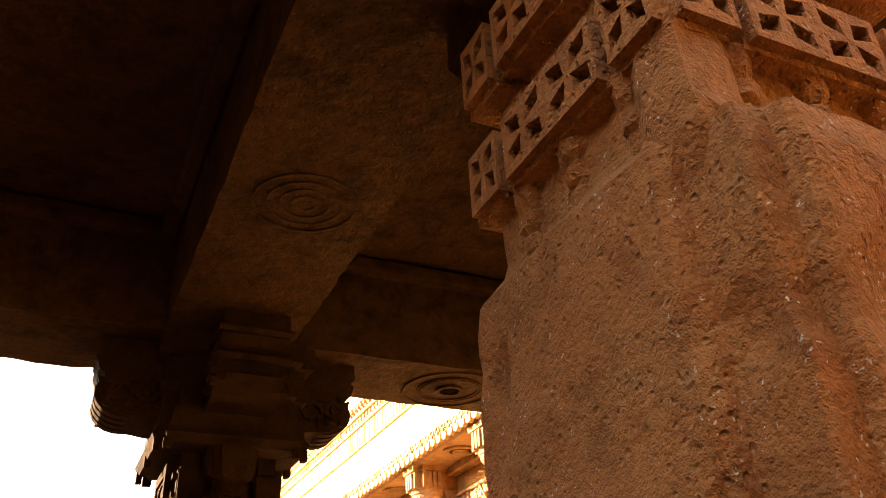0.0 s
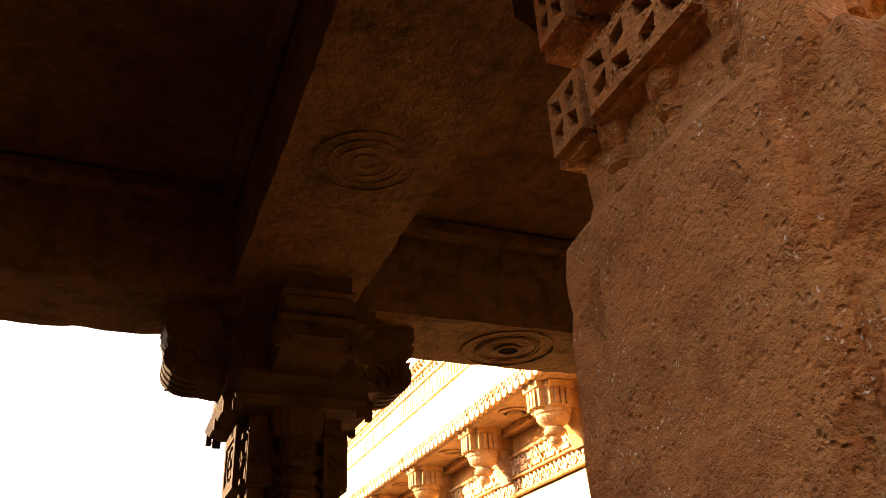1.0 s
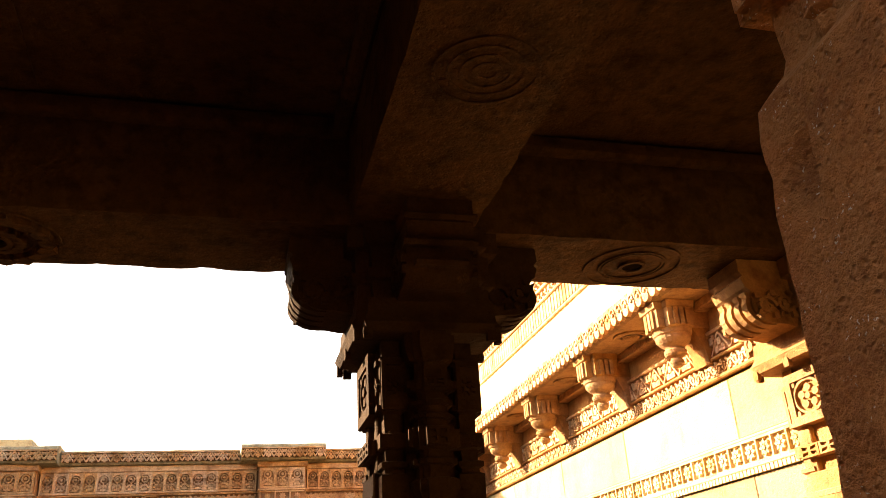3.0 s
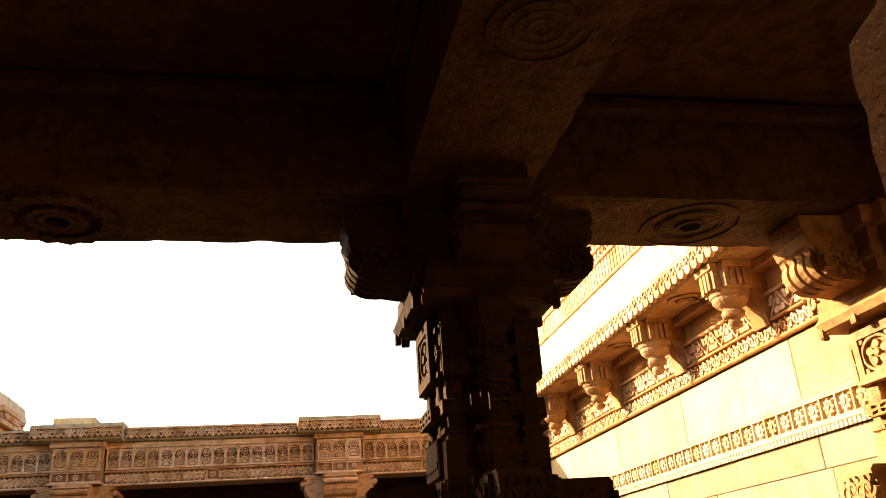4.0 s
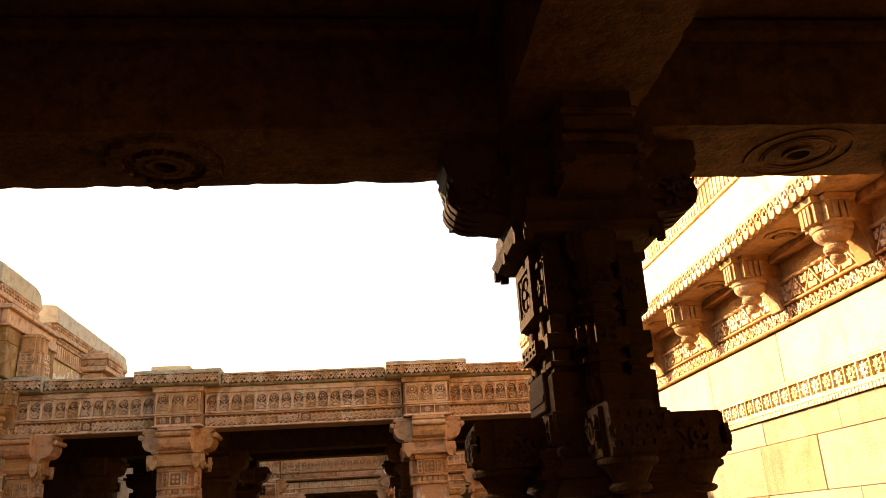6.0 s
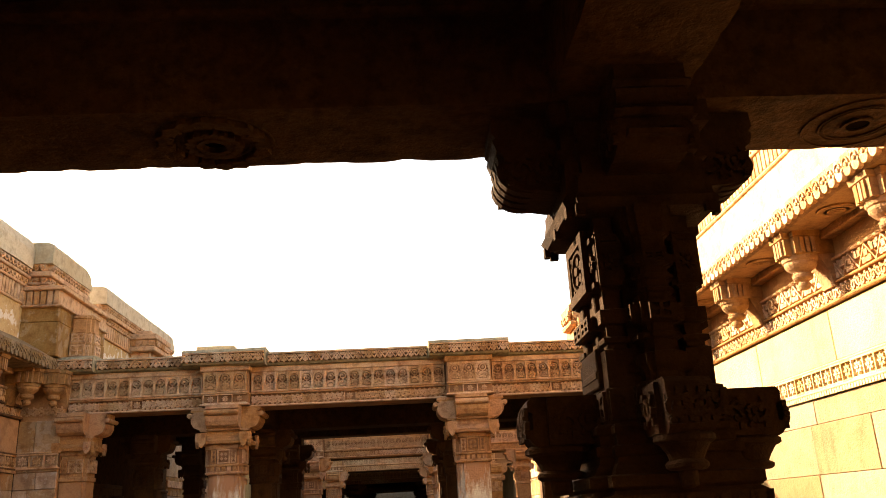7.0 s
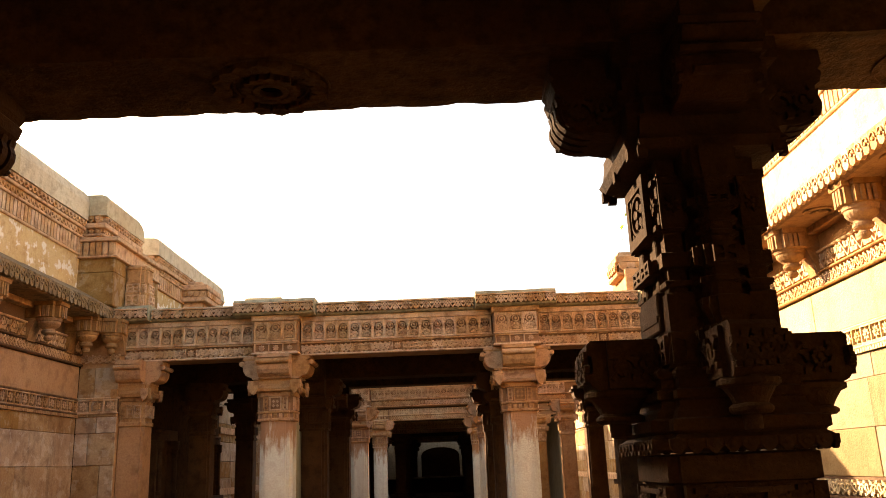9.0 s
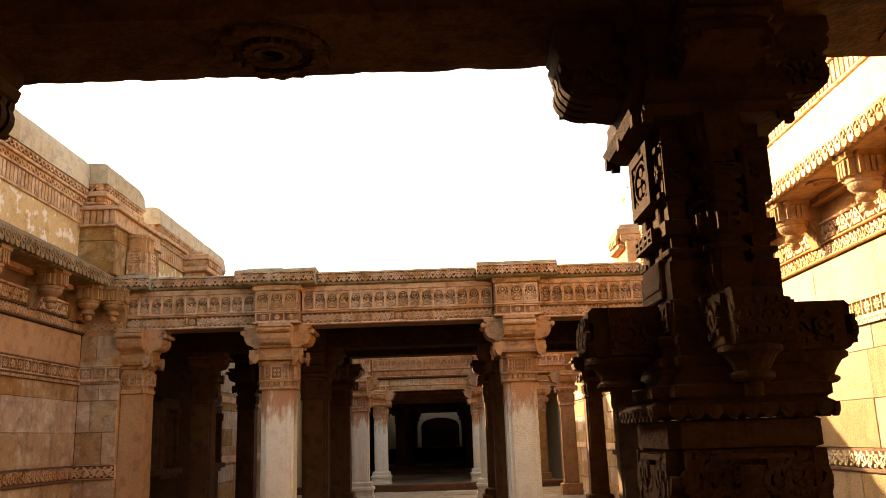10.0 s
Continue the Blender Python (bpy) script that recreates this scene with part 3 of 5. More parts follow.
def upper_wall(name, s, x, y0, y1, label):
    """The parapet above the eave: plaster field, bars, dentils and a rounded coping."""
    bm = bmesh.new()
    box(bm, x, x + s * 0.8, y0, y1, 2.9, 3.485, b=0)
    w = tagged(part(name, bm, PLASTER), label, "parapet wall", kind="structure")
    f = "-x" if s > 0 else "+x"
    bm = bmesh.new()
    box(bm, x + s * 0.012, x + s * 0.8, y0, y1, 3.485, 3.845, b=0.002)
    box(bm, x - s * 0.02, x + s * 0.2, y0, y1, 3.470, 3.495)
    box(bm, x - s * 0.035, x + s * 0.2, y0, y1, 3.640, 3.665)
    box(bm, x - s * 0.05, x + s * 0.2, y0, y1, 3.725, 3.755)
    part("band_course", bm, CARVED, w)
    frieze("bar", w, peg_piece, 0.058, 0.14, 0.03, f, y0, y1, x + s * 0.012, 3.497)
    frieze("dentil", w, tooth_piece, 0.075, 0.06, 0.035, f, y0, y1, x + s * 0.012, 3.665)
    frieze("dentil", w, tooth_piece, 0.075, 0.06, 0.055, f, y0, y1, x + s * 0.012, 3.760)
    n = max(1, round((y1 - y0) / 1.4))
    for k in range(n):
        a, b = y0 + (y1 - y0) * k / n, y0 + (y1 - y0) * (k + 1) / n
        bm = bmesh.new()
        o = x - s * 0.06
        run(bm, [(o, 3.825), (o, 3.995), (o + s * 0.02, 4.075), (o + s * 0.07, 4.125), (o + s * 0.2, 4.155), (o + s * 0.8, 4.155), (o + s * 0.8, 3.825)], a + 0.003, b - 0.003, "y", cuts=8)
        wear(bm, 0.006, 5.0, k)
        part("coping_stone", bm, RIDGE, w)
    return w


def wall_bracket(material):
    """A corbel under the eave: carved block, bell, ringed drop; its back at x = 0, looking to -x."""
    t = thing("eave_bracket", 0, 0, 0, "carved sandstone eave bracket with a ringed hanging bell", "bracket", "brackets under the eaves")
    c = -0.165
    bm = bmesh.new()
    stack(bm, notched2(0.640, 0.639), [(0.151, 0.097), (0.156, 0.111), (0.250, 0.111), (0.256, 0.123), (0.284, 0.127)], c, 0.0)
    box(bm, c, 0.02, -0.075, 0.075, 0.155, 0.284)
    bl = part("block", bm, material, t)
    for k in range(4):
        for o in (-0.033, 0.0, 0.033):
            u, v = turn([(o, -0.111)], k)[0]
            put("rib", carved(peg_piece, 0.03, 0.09, 0.012, material), bl, pose(c + u, v, 0.158, 0, 0, 90 * k))
    bm = bmesh.new()
    stack(bm, circle(20), [(-0.036, 0.01), (-0.03, 0.026), (-0.014, 0.036), (0.0, 0.036), (0.008, 0.028), (0.016, 0.03), (0.024, 0.05), (0.034, 0.057), (0.05, 0.057), (0.06, 0.047), (0.068, 0.05), (0.085, 0.074), (0.098, 0.085), (0.108, 0.09), (0.124, 0.09), (0.13, 0.098), (0.154, 0.103)], c, 0.0)
    part("bell", bm, material, t)
    bm = bmesh.new()
    run(bm, [(-0.1, 0.18), (0.02, 0.18), (0.02, -0.03), (-0.025, -0.03), (-0.04, 0.05)], -0.07, 0.07, "y")
    part("wall_plate", bm, material, t)
    return t


Y0, Y1 = 2.72, 8.1
wall_e, fe = side_wall("wall_east", 1, EAST, -9.0, 53.4, "sunlit coursed sandstone side wall with carved flower band")
wall_set(wall_e, 1, EAST, fe, Y0, Y1)
wall_w, fw = side_wall("wall_west", -1, WEST, -9.0, 53.4, "shaded coursed sandstone side wall with carved bands")
wall_set(wall_w, -1, WEST, fw, 4.2, 8.05, SAND, REDST, SHADEST)
eave("eave_east", 1, EAST, Y0 - 0.1, Y1 + 0.1, "projecting stone eave with hanging leaf teeth")
eave("eave_west", -1, WEST, 3.2, 8.0, "projecting weathered stone eave with hanging leaf teeth")
upper_wall("parapet_east", 1, EAST, Y0 - 0.5, 10.3, "plastered parapet wall with barred band and coping")
upper_wall("parapet_west", -1, WEST, 2.6, 7.86, "flaking plastered parapet wall with dentil bands and rounded coping")
br = wall_bracket(EAVEST)
br.matrix_basis = pose(EAST, 3.8, 2.56)
for y in (4.71, 5.7, 6.7, 7.6):
    copy_thing(br, pose(EAST, y, 2.56))
for y in (4.25, 5.2, 6.2, 7.15):
    bm = bmesh.new()
    for r0, r1, d in ((0.02, 0.035, 0.02), (0.05, 0.065, 0.014), (0.085, 0.1, 0.012)):
        stack(bm, circle(24), [(2.846 - d, r1), (2.846, r1)], EAST - 0.155, y)
        stack(bm, circle(24), [(2.844 - d, r0), (2.846, r0)], EAST - 0.155, y)
    tagged(part("eave_rosette", bm, EAVEST), "round carved boss under the stone eave", "rosette", "rosettes under the eave")
bw = wall_bracket(EAVEST)
bw.matrix_basis = pose(WEST, 7.05, 2.56, 0, 0, 180)
for y in (7.78, 6.1, 5.15, 4.2):
    copy_thing(bw, pose(WEST, y, 2.56, 0, 0, 180))
copy_thing(bw, pose(-2.66, 8.08, 2.56, 0, 0, 90))


# ---- columns ----
BRACKET = [(0.0, 2.47), (0.315, 2.47), (0.315, 2.432), (0.296, 2.428), (0.296, 2.42), (0.325, 2.416), (0.342, 2.404), (0.33, 2.388), (0.306, 2.385), (0.318, 2.37), (0.312, 2.33), (0.288, 2.292), (0.25, 2.274), (0.2, 2.268), (0.2, 2.25), (0.0, 2.25)]


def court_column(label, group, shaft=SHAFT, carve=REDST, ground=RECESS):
    """A square notched column with a carved collar, abacus and four brackets; axis at the origin, paving at FL."""
    t = thing("column", 0, 0, FL, label, "column", group)
    d = -FL
    bm = bmesh.new()
    stack(bm, notched(0.8), [(0, 0.23), (0.10, 0.23), (0.11, 0.215), (0.2, 0.215), (0.21, 0.235), (0.25, 0.235), (0.27, 0.20), (0.33, 0.20), (0.35, 0.17)])
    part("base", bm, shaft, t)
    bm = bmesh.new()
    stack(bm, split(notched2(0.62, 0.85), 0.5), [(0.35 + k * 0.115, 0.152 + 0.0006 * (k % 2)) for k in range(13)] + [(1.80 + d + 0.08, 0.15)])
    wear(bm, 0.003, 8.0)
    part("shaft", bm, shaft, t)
    bm = bmesh.new()
    stack(bm, notched(0.72), [(z + d, s) for z, s in ((1.86, 0.15), (1.865, 0.168), (1.885, 0.168), (1.89, 0.158), (1.93, 0.158), (1.935, 0.17), (1.95, 0.17), (1.955, 0.158), (2.09, 0.158), (2.095, 0.17), (2.12, 0.17), (2.13, 0.16))])
    c = part("collar", bm, ground, t)
    for z0, z1, q in ((1.862, 1.888, 0.172), (1.932, 1.956, 0.174), (2.085, 2.13, 0.174)):
        bm = bmesh.new()
        stack(bm, notched(0.76), [(z0 + d, q - 0.006), (z0 + 0.006 + d, q), (z1 - 0.006 + d, q), (z1 + d, q - 0.006)])
        part("moulding", bm, carve, c)
    for k in range(4):
        for j in range(5):
            u, v = turn([(-0.1 + 0.05 * j, -0.157)], k)[0]
            put("bead", carved(peg_piece, 0.042, 0.04, 0.012, carve), c, pose(u, v, 1.89 + d, 0, 0, 90 * k))
    for k in range(4):
        x, y = turn([(0, -0.156)], k)[0]
        put("relief_panel", carved(lozenge_piece, 0.115, 0.125, 0.022, carve), c, pose(x, y, 1.958 + d, 0, 0, 90 * k))
        for o in (-0.09, 0.09):
            u, v = turn([(o, -0.156)], k)[0]
            put("relief_panel", carved(lozenge_piece, 0.048, 0.12, 0.02, carve), c, pose(u, v, 1.96 + d, 0, 0, 90 * k))
    bm = bmesh.new()
    stack(bm, notched(0.8), [(z + d, s) for z, s in ((2.13, 0.16), (2.135, 0.225), (2.16, 0.235), (2.175, 0.215), (2.2, 0.19), (2.23, 0.185), (2.25, 0.185))])
    ab = part("abacus", bm, carve, t)
    for k in range(4):
        for o in (-0.19, 0.19):
            u, v = turn([(o, -0.222)], k)[0]
            put("leaf_drop", carved(tooth_piece, 0.085, 0.13, 0.026, carve), ab, pose(u, v, 2.10 + d, 0, 0, 90 * k))
    for k in range(4):
        bm = bmesh.new()
        arm(bm, [(r, z + d) for r, z in BRACKET], 0.148, k)
        part("bracket", bm, carve, t)
        for zz, rr, hh in ((2.44, 0.318, 0.006), (2.26, 0.222, 0.01)):
            bm = bmesh.new()
            arm(bm, [(r, z + d) for r, z in ((0.1, zz - hh), (rr, zz - hh), (rr + 0.008, zz), (rr, zz + hh), (0.1, zz + hh))], 0.154, k)
            part("fillet", bm, carve, t)
        bm = bmesh.new()
        x, y = turn([(0.33, 0)], k)[0]
        stack(bm, circle(12), [(-0.157, 0.012), (-0.153, 0.024), (0.153, 0.024), (0.157, 0.012)])
        o = part("roll", bm, carve, t)
        o.matrix_basis = pose(x, y, 2.402 + d, 90, 0, 0) if k % 2 == 0 else pose(x, y, 2.402 + d, 0, 90, 0)
    return t


def pilaster(label, s, x, y, shaft=SAND, carve=REDST):
    """A half column against a side wall with its bracket towards the corridor."""
    t = thing("pilaster", x, y, FL, label, "pilaster", "pilasters of the pavilions")
    d = -FL
    bm = bmesh.new()
    stack(bm, notched(0.8), [(0, 0.18), (0.2, 0.18), (0.22, 0.13), (1.56, 0.125)])
    part("shaft", bm, shaft, t)
    bm = bmesh.new()
    stack(bm, notched(0.75), [(z + d, q) for z, q in ((1.86, 0.12), (1.87, 0.14), (1.9, 0.14), (1.905, 0.128), (2.09, 0.128), (2.1, 0.142), (2.13, 0.142))])
    c = part("collar", bm, carve, t)
    for k in range(4):
        for o in (-0.07, 0, 0.07):
            u, v = turn([(o, -0.127)], k)[0]
            put("relief_panel", carved(lozenge_piece, 0.064, 0.12, 0.018, carve), c, pose(u, v, 1.94 + d, 0, 0, 90 * k))
    bm = bmesh.new()
    stack(bm, notched(0.8), [(z + d, q) for z, q in ((2.13, 0.14), (2.135, 0.18), (2.165, 0.19), (2.19, 0.165), (2.25, 0.16))])
    part("abacus", bm, carve, t)
    for k in range(4):
        bm = bmesh.new()
        arm(bm, [(r * 0.85, z + d) for r, z in BRACKET], 0.12, k)
        part("bracket", bm, carve, t)
        bm = bmesh.new()
        stack(bm, circle(12), [(-0.128, 0.01), (-0.125, 0.021), (0.125, 0.021), (0.128, 0.01)])
        u, v = turn([(0.285, 0)], k)[0]
        part("roll", bm, carve, t).matrix_basis = pose(u, v, 2.402 + d, 90, 0, 0) if k % 2 == 0 else pose(u, v, 2.402 + d, 0, 90, 0)
        for o in (-0.14, 0.14):
            u, v = turn([(o, -0.175)], k)[0]
            put("leaf_drop", carved(tooth_piece, 0.07, 0.11, 0.022, carve), t, pose(u, v, 2.10 + d, 0, 0, 90 * k))
    return t


# ---- pavilions that cross the corridor ahead ----
def lintel(y, facing, rich, label):
    """A carved beam from wall to wall with cornice blocks; y is its outer face."""
    s = 1 if facing == "-y" else -1
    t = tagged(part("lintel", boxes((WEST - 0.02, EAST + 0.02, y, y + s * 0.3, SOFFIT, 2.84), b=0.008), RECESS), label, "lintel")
    def bx(x0, x1, d0, d1, z0, z1, name="moulding", mat=CARVED, b=0.006):
        return part(name, boxes((x0, x1, y + s * d0, y + s * d1, z0, z1), b=b), mat, t)
    bx(WEST, EAST, -0.05, 0.01, 2.583, 2.602)
    bx(WEST, EAST, -0.035, 0.01, 2.47, 2.487)
    bx(WEST, EAST, -0.06, 0.01, 2.79, 2.842)
    put_row = frieze if rich else band
    spans = ((-2.6, -1.37), (-0.91, 0.92), (1.38, 2.6))
    for a, b in spans:
        put_row("niche_panel" if rich else "niche_row", t, niche_piece, 0.115, 0.185, 0.065, facing, a, b, y, 2.602)
        mid = (a + b) / 2
        put_row("scroll" if rich else "scroll_row", t, scroll_piece, 0.1, 0.092, 0.036, facing, a, mid - 0.06, y, 2.488)
        put_row("scroll" if rich else "scroll_row", t, scroll_piece, 0.1, 0.092, 0.036, facing, mid + 0.06, b, y, 2.488)
        put("flower_panel", carved(flower_piece, 0.1, 0.1, 0.03), t, pose(mid, y, 2.486, 0, 0, FACING[facing]))
    for cx in (-1.14, 1.15):
        bx(cx - 0.215, cx + 0.215, -0.13, 0.02, 2.49, 2.83, "box_capital", RECESS)
        bx(cx - 0.23, cx + 0.23, -0.18, 0.02, 2.795, 2.85)
        bx(cx - 0.22, cx + 0.22, -0.17, 0.02, 2.585, 2.603)
        bx(cx - 0.225, cx + 0.225, -0.165, 0.02, 2.478, 2.496)
        put_row("niche_panel" if rich else "niche_row", t, niche_piece, 0.125, 0.185, 0.036, facing, cx - 0.2, cx + 0.2, y - s * 0.13, 2.606)
        put_row("flower_panel" if rich else "flower_row", t, flower_piece, 0.125, 0.085, 0.03, facing, cx - 0.2, cx + 0.2, y - s * 0.13, 2.497)
    # cornice stones: long ones between, prouder ones over the columns
    stones = [(-2.78, -2.35, 0.16), (-2.35, -1.53, 0.075), (-1.53, -0.76, 0.215), (-0.76, 0.77, 0.075), (0.77, 1.54, 0.215), (1.54, 2.35, 0.075), (2.35, 2.95, 0.16)]
    for i, (a, b, o) in enumerate(stones):
        top = 3.0 if o > 0.1 else 2.98
        bm = bmesh.new()
        f, k = y - s * (o + 0.03), y + s * 0.35
        run(bm, [(f + s * 0.05, 2.842), (f + s * 0.012, 2.85), (f, 2.868), (f, top - 0.035), (f + s * 0.02, top - 0.01), (f + s * 0.06, top), (k, top), (k, 2.842)], a + 0.002, b - 0.002, "x", cuts=max(3, int((b - a) / 0.06)))
        wear(bm, 0.005, 7.0, i)
        part("cornice_stone", bm, COPING, t)
        # Dark strip painted behind the leaf points for recess shade.
        part("cornice_recess", boxes((a + 0.01, b - 0.01, f - s * 0.003, f + s * 0.02, 2.868, top - 0.048), b=0.001), SHADEST, t)
        put_row("leaf_point" if rich else "leaf_row", t, zigzag_piece, 0.1, 0.088, 0.035, facing, a + 0.01, b - 0.01, f - s * 0.003, 2.866)
    return t


def pavilion(rows, rich, roof_label):
    y0, y1 = rows[0], rows[-1]
    lintel(y0 - 0.06, "-y", rich, "carved sandstone lintel with rows of small niches under a weathered cornice")
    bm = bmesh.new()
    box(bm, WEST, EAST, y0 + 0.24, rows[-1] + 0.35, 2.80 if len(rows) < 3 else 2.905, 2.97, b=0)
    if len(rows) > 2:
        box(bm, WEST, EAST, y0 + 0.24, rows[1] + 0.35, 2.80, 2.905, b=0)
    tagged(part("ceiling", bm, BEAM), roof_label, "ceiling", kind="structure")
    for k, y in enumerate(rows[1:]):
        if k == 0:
            tagged(part("lintel", boxes((WEST, EAST, y - 0.16, y + 0.16, SOFFIT, 2.8)), BEAM), "plain stone lintel inside a pavilion, darkened for shade", "lintel")
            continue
        # Height fitted to the camera's sight line; blocks added to fill the gap.
        t = tagged(part("lintel", boxes((WEST, EAST, y - 0.16, y + 0.16, 2.575, 2.9)), BEAM), "plain stone lintel, height fitted to the view, on added blocks", "lintel")
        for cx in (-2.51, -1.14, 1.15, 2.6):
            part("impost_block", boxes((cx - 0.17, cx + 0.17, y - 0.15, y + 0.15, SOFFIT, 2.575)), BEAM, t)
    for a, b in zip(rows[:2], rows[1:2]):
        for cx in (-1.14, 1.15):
            tagged(part("cross_beam", boxes((cx - 0.16, cx + 0.16, a + 0.24, b - 0.16, SOFFIT, 2.8)), BEAM), "stone beam joining two columns, darkened for shade", "beam")


def wall_niche(s, x, y):
    """A framed niche in the side wall of a pavilion, with a sill on small corbels."""
    t = thing("wall_niche", x, y, 1.0, "framed wall niche, coloured dark for shade, with a bracketed stone sill", "niche", "niches in the pavilion walls")
    part("frame", boxes((-0.08, 0.05, -0.32, -0.22, 0.12, 0.82), (-0.08, 0.05, 0.22, 0.32, 0.12, 0.82), (-0.1, 0.05, -0.36, 0.36, 0.82, 0.9), (-0.12, 0.05, -0.3, 0.3, 0.9, 0.94), b=0.01), INSHADE, t)
    part("back", boxes((-0.02, 0.04, -0.22, 0.22, 0.12, 0.82)), INSHADE, t)
    part("sill", boxes((-0.16, 0.05, -0.38, 0.38, 0.05, 0.12), (-0.12, 0.05, -0.3, 0.3, 0.0, 0.05), b=0.01), INSHADE, t)
    for o in (-0.27, 0.27):
        bm = bmesh.new()
        stack(bm, circle(12), [(0.12, 0.035), (0.2, 0.03), (0.21, 0.04), (0.24, 0.04), (0.25, 0.028), (0.7, 0.028), (0.72, 0.045), (0.82, 0.05)], -0.1, o)
        part("colonnette", bm, INSHADE, t)
    if s < 0:
        t.matrix_basis = pose(x, y, 1.0, 0, 0, 180)
    return t


first = court_column("sandstone column with pale lower shaft and carved bracket capital", "columns of the pavilions")
first.matrix_basis = pose(-1.14, 8.22, FL)
PAVILIONS = [(8.22, 10.4, 12.6), (15.4, 15.9), (19.9, 20.5), (27.6, 30.5, 33.4), (37.9, 38.5)]
shaded_col = court_column("stone column inside a pavilion, coloured dark for shade", "inner columns of the pavilions", INSHADE, INSHADE, INSHADE)
shaded_col.matrix_basis = pose(-1.14, 10.4, FL)
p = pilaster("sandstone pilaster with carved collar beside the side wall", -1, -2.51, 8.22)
pd = pilaster("stone pilaster inside a pavilion, coloured dark for shade", -1, -2.51, 10.4, INSHADE, INSHADE)
BUILT = [(-1.14, 8.22), (-2.51, 8.22), (-1.14, 10.4), (-2.51, 10.4)]
for i, rows in enumerate(PAVILIONS):
    pavilion(rows, i == 0, "flat stone slab ceiling of a pavilion in shade")
    for y in rows if len(rows) > 2 else rows[:1]:
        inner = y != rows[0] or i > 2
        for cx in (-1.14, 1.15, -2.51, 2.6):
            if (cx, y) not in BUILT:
                kind = (shaded_col if inner else first) if abs(cx) < 2 else (pd if inner else p)
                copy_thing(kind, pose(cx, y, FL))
for y in (10.35, 12.3):
    wall_niche(-1, WEST + 0.0, y)
    wall_niche(1, EAST, y)

# plain coursed walls of the farther courts
for s, x, f, nm in ((1, EAST, "-x", wall_e), (-1, WEST, "+x", wall_w)):
    rng = random.Random(40 + s)
    for y0, y1 in ((12.9, 18.6),):
        z = FL
        while z < 2.9:
            h = rng.uniform(0.24, 0.3)
            y = y0
            while y < y1:
                l = rng.uniform(0.5, 1.0)
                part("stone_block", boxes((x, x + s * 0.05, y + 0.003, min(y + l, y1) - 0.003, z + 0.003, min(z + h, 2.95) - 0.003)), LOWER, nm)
                y += l
            z += h
        part("string_course", boxes((x - s * 0.03, x + s * 0.05, y0, y1, 1.10, 1.2), (x - s * 0.03, x + s * 0.05, y0, y1, 2.0, 2.1)), CARVED, nm)
    # inner walls of the first pavilion, coloured dark to stand for shade
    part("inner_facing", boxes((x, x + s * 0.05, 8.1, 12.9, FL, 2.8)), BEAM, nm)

# roofed well shaft and the arch at the far end
# Unseen roof, added and lengthened to dim the pavilion beyond it.
tagged(part("ceiling_mid", boxes((WEST, EAST, 20.7, 27.3, 2.92, 3.1), b=0), BEAM), "roof slab added between two inner pavilions, dimming the farther one", "ceiling", kind="structure")
# Second slab is unseen, added to keep sky light off the arch jambs.
tagged(part("ceiling_far", boxes((WEST, EAST, 33.75, 37.8, 2.92, 3.1), (WEST, EAST, 38.86, 40.4, 2.92, 3.1), b=0), BEAM), "stone roof over the deep shaft, with an added slab before the arch", "ceiling", kind="structure")
rail = tagged(part("shaft_rail", boxes((WEST, EAST, 37.5, 37.65, FL, 0.92), b=0.01), BEAM), "low stone rail, darkened for shade, with a pale cap beyond the deep shaft", "rail")
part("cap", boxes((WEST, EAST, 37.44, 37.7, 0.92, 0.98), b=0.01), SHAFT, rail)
bm = bmesh.new()
box(bm, -3.4, -0.93, 41.0, 41.4, FL, 3.4, b=0)
box(bm, 0.93, 3.4, 41.0, 41.4, FL, 3.4, b=0)
for k in range(20):
    a, b = -0.93 + 0.093 * k, -0.93 + 0.093 * (k + 1)
    za, zb = (1.95 + 0.36 * math.sqrt(max(0.0, 1 - (q / 0.93) ** 2)) for q in (a, b))
    run(bm, [(a, za), (b, zb), (b, 3.4), (a, 3.4)], 41.0, 41.4, "y")
tagged(part("wall_north", bm, RIDGE), "pale stone end wall with a wide dark arch", "wall", kind="structure")
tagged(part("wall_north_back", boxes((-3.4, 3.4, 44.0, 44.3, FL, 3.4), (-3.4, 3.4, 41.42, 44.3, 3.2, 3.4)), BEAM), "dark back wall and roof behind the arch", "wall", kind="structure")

pier_w = tagged(part("corner_pier", boxes((WEST, -2.62, 8.06, 8.4, FL, 2.85), b=0.01), SAND), "square sandstone pier joining wall and pavilion", "pier")
rng = random.Random(3)
z = FL
for h in (0.28, 0.27, 0.25, 0.13, 0.29, 0.29, 0.15, 0.17, 0.29):
    cut = rng.uniform(-2.9, -2.72)
    for a, b in ((WEST, cut), (cut, -2.62)):
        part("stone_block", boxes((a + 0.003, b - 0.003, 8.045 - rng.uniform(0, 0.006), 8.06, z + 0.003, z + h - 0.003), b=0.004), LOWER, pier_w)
    z += h
part("string_course", boxes((WEST, -2.6, 8.02, 8.06, 1.10, 1.23), (WEST, -2.6, 8.02, 8.06, 1.985, 2.0), (WEST, -2.6, 8.03, 8.06, 2.125, 2.14)), CARVED, pier_w)
# Pier grounds toned dark, as shade behind flowers and scrolls.
part("frieze_ground", boxes((WEST, -2.61, 8.05, 8.06, 2.002, 2.122), (WEST, -2.61, 8.017, 8.03, 1.112, 1.226), b=0.001), SHADEST, pier_w)
frieze("scroll", pier_w, scroll_piece, 0.13, 0.1, 0.022, "-y", WEST, -2.62, 8.017, 1.115)
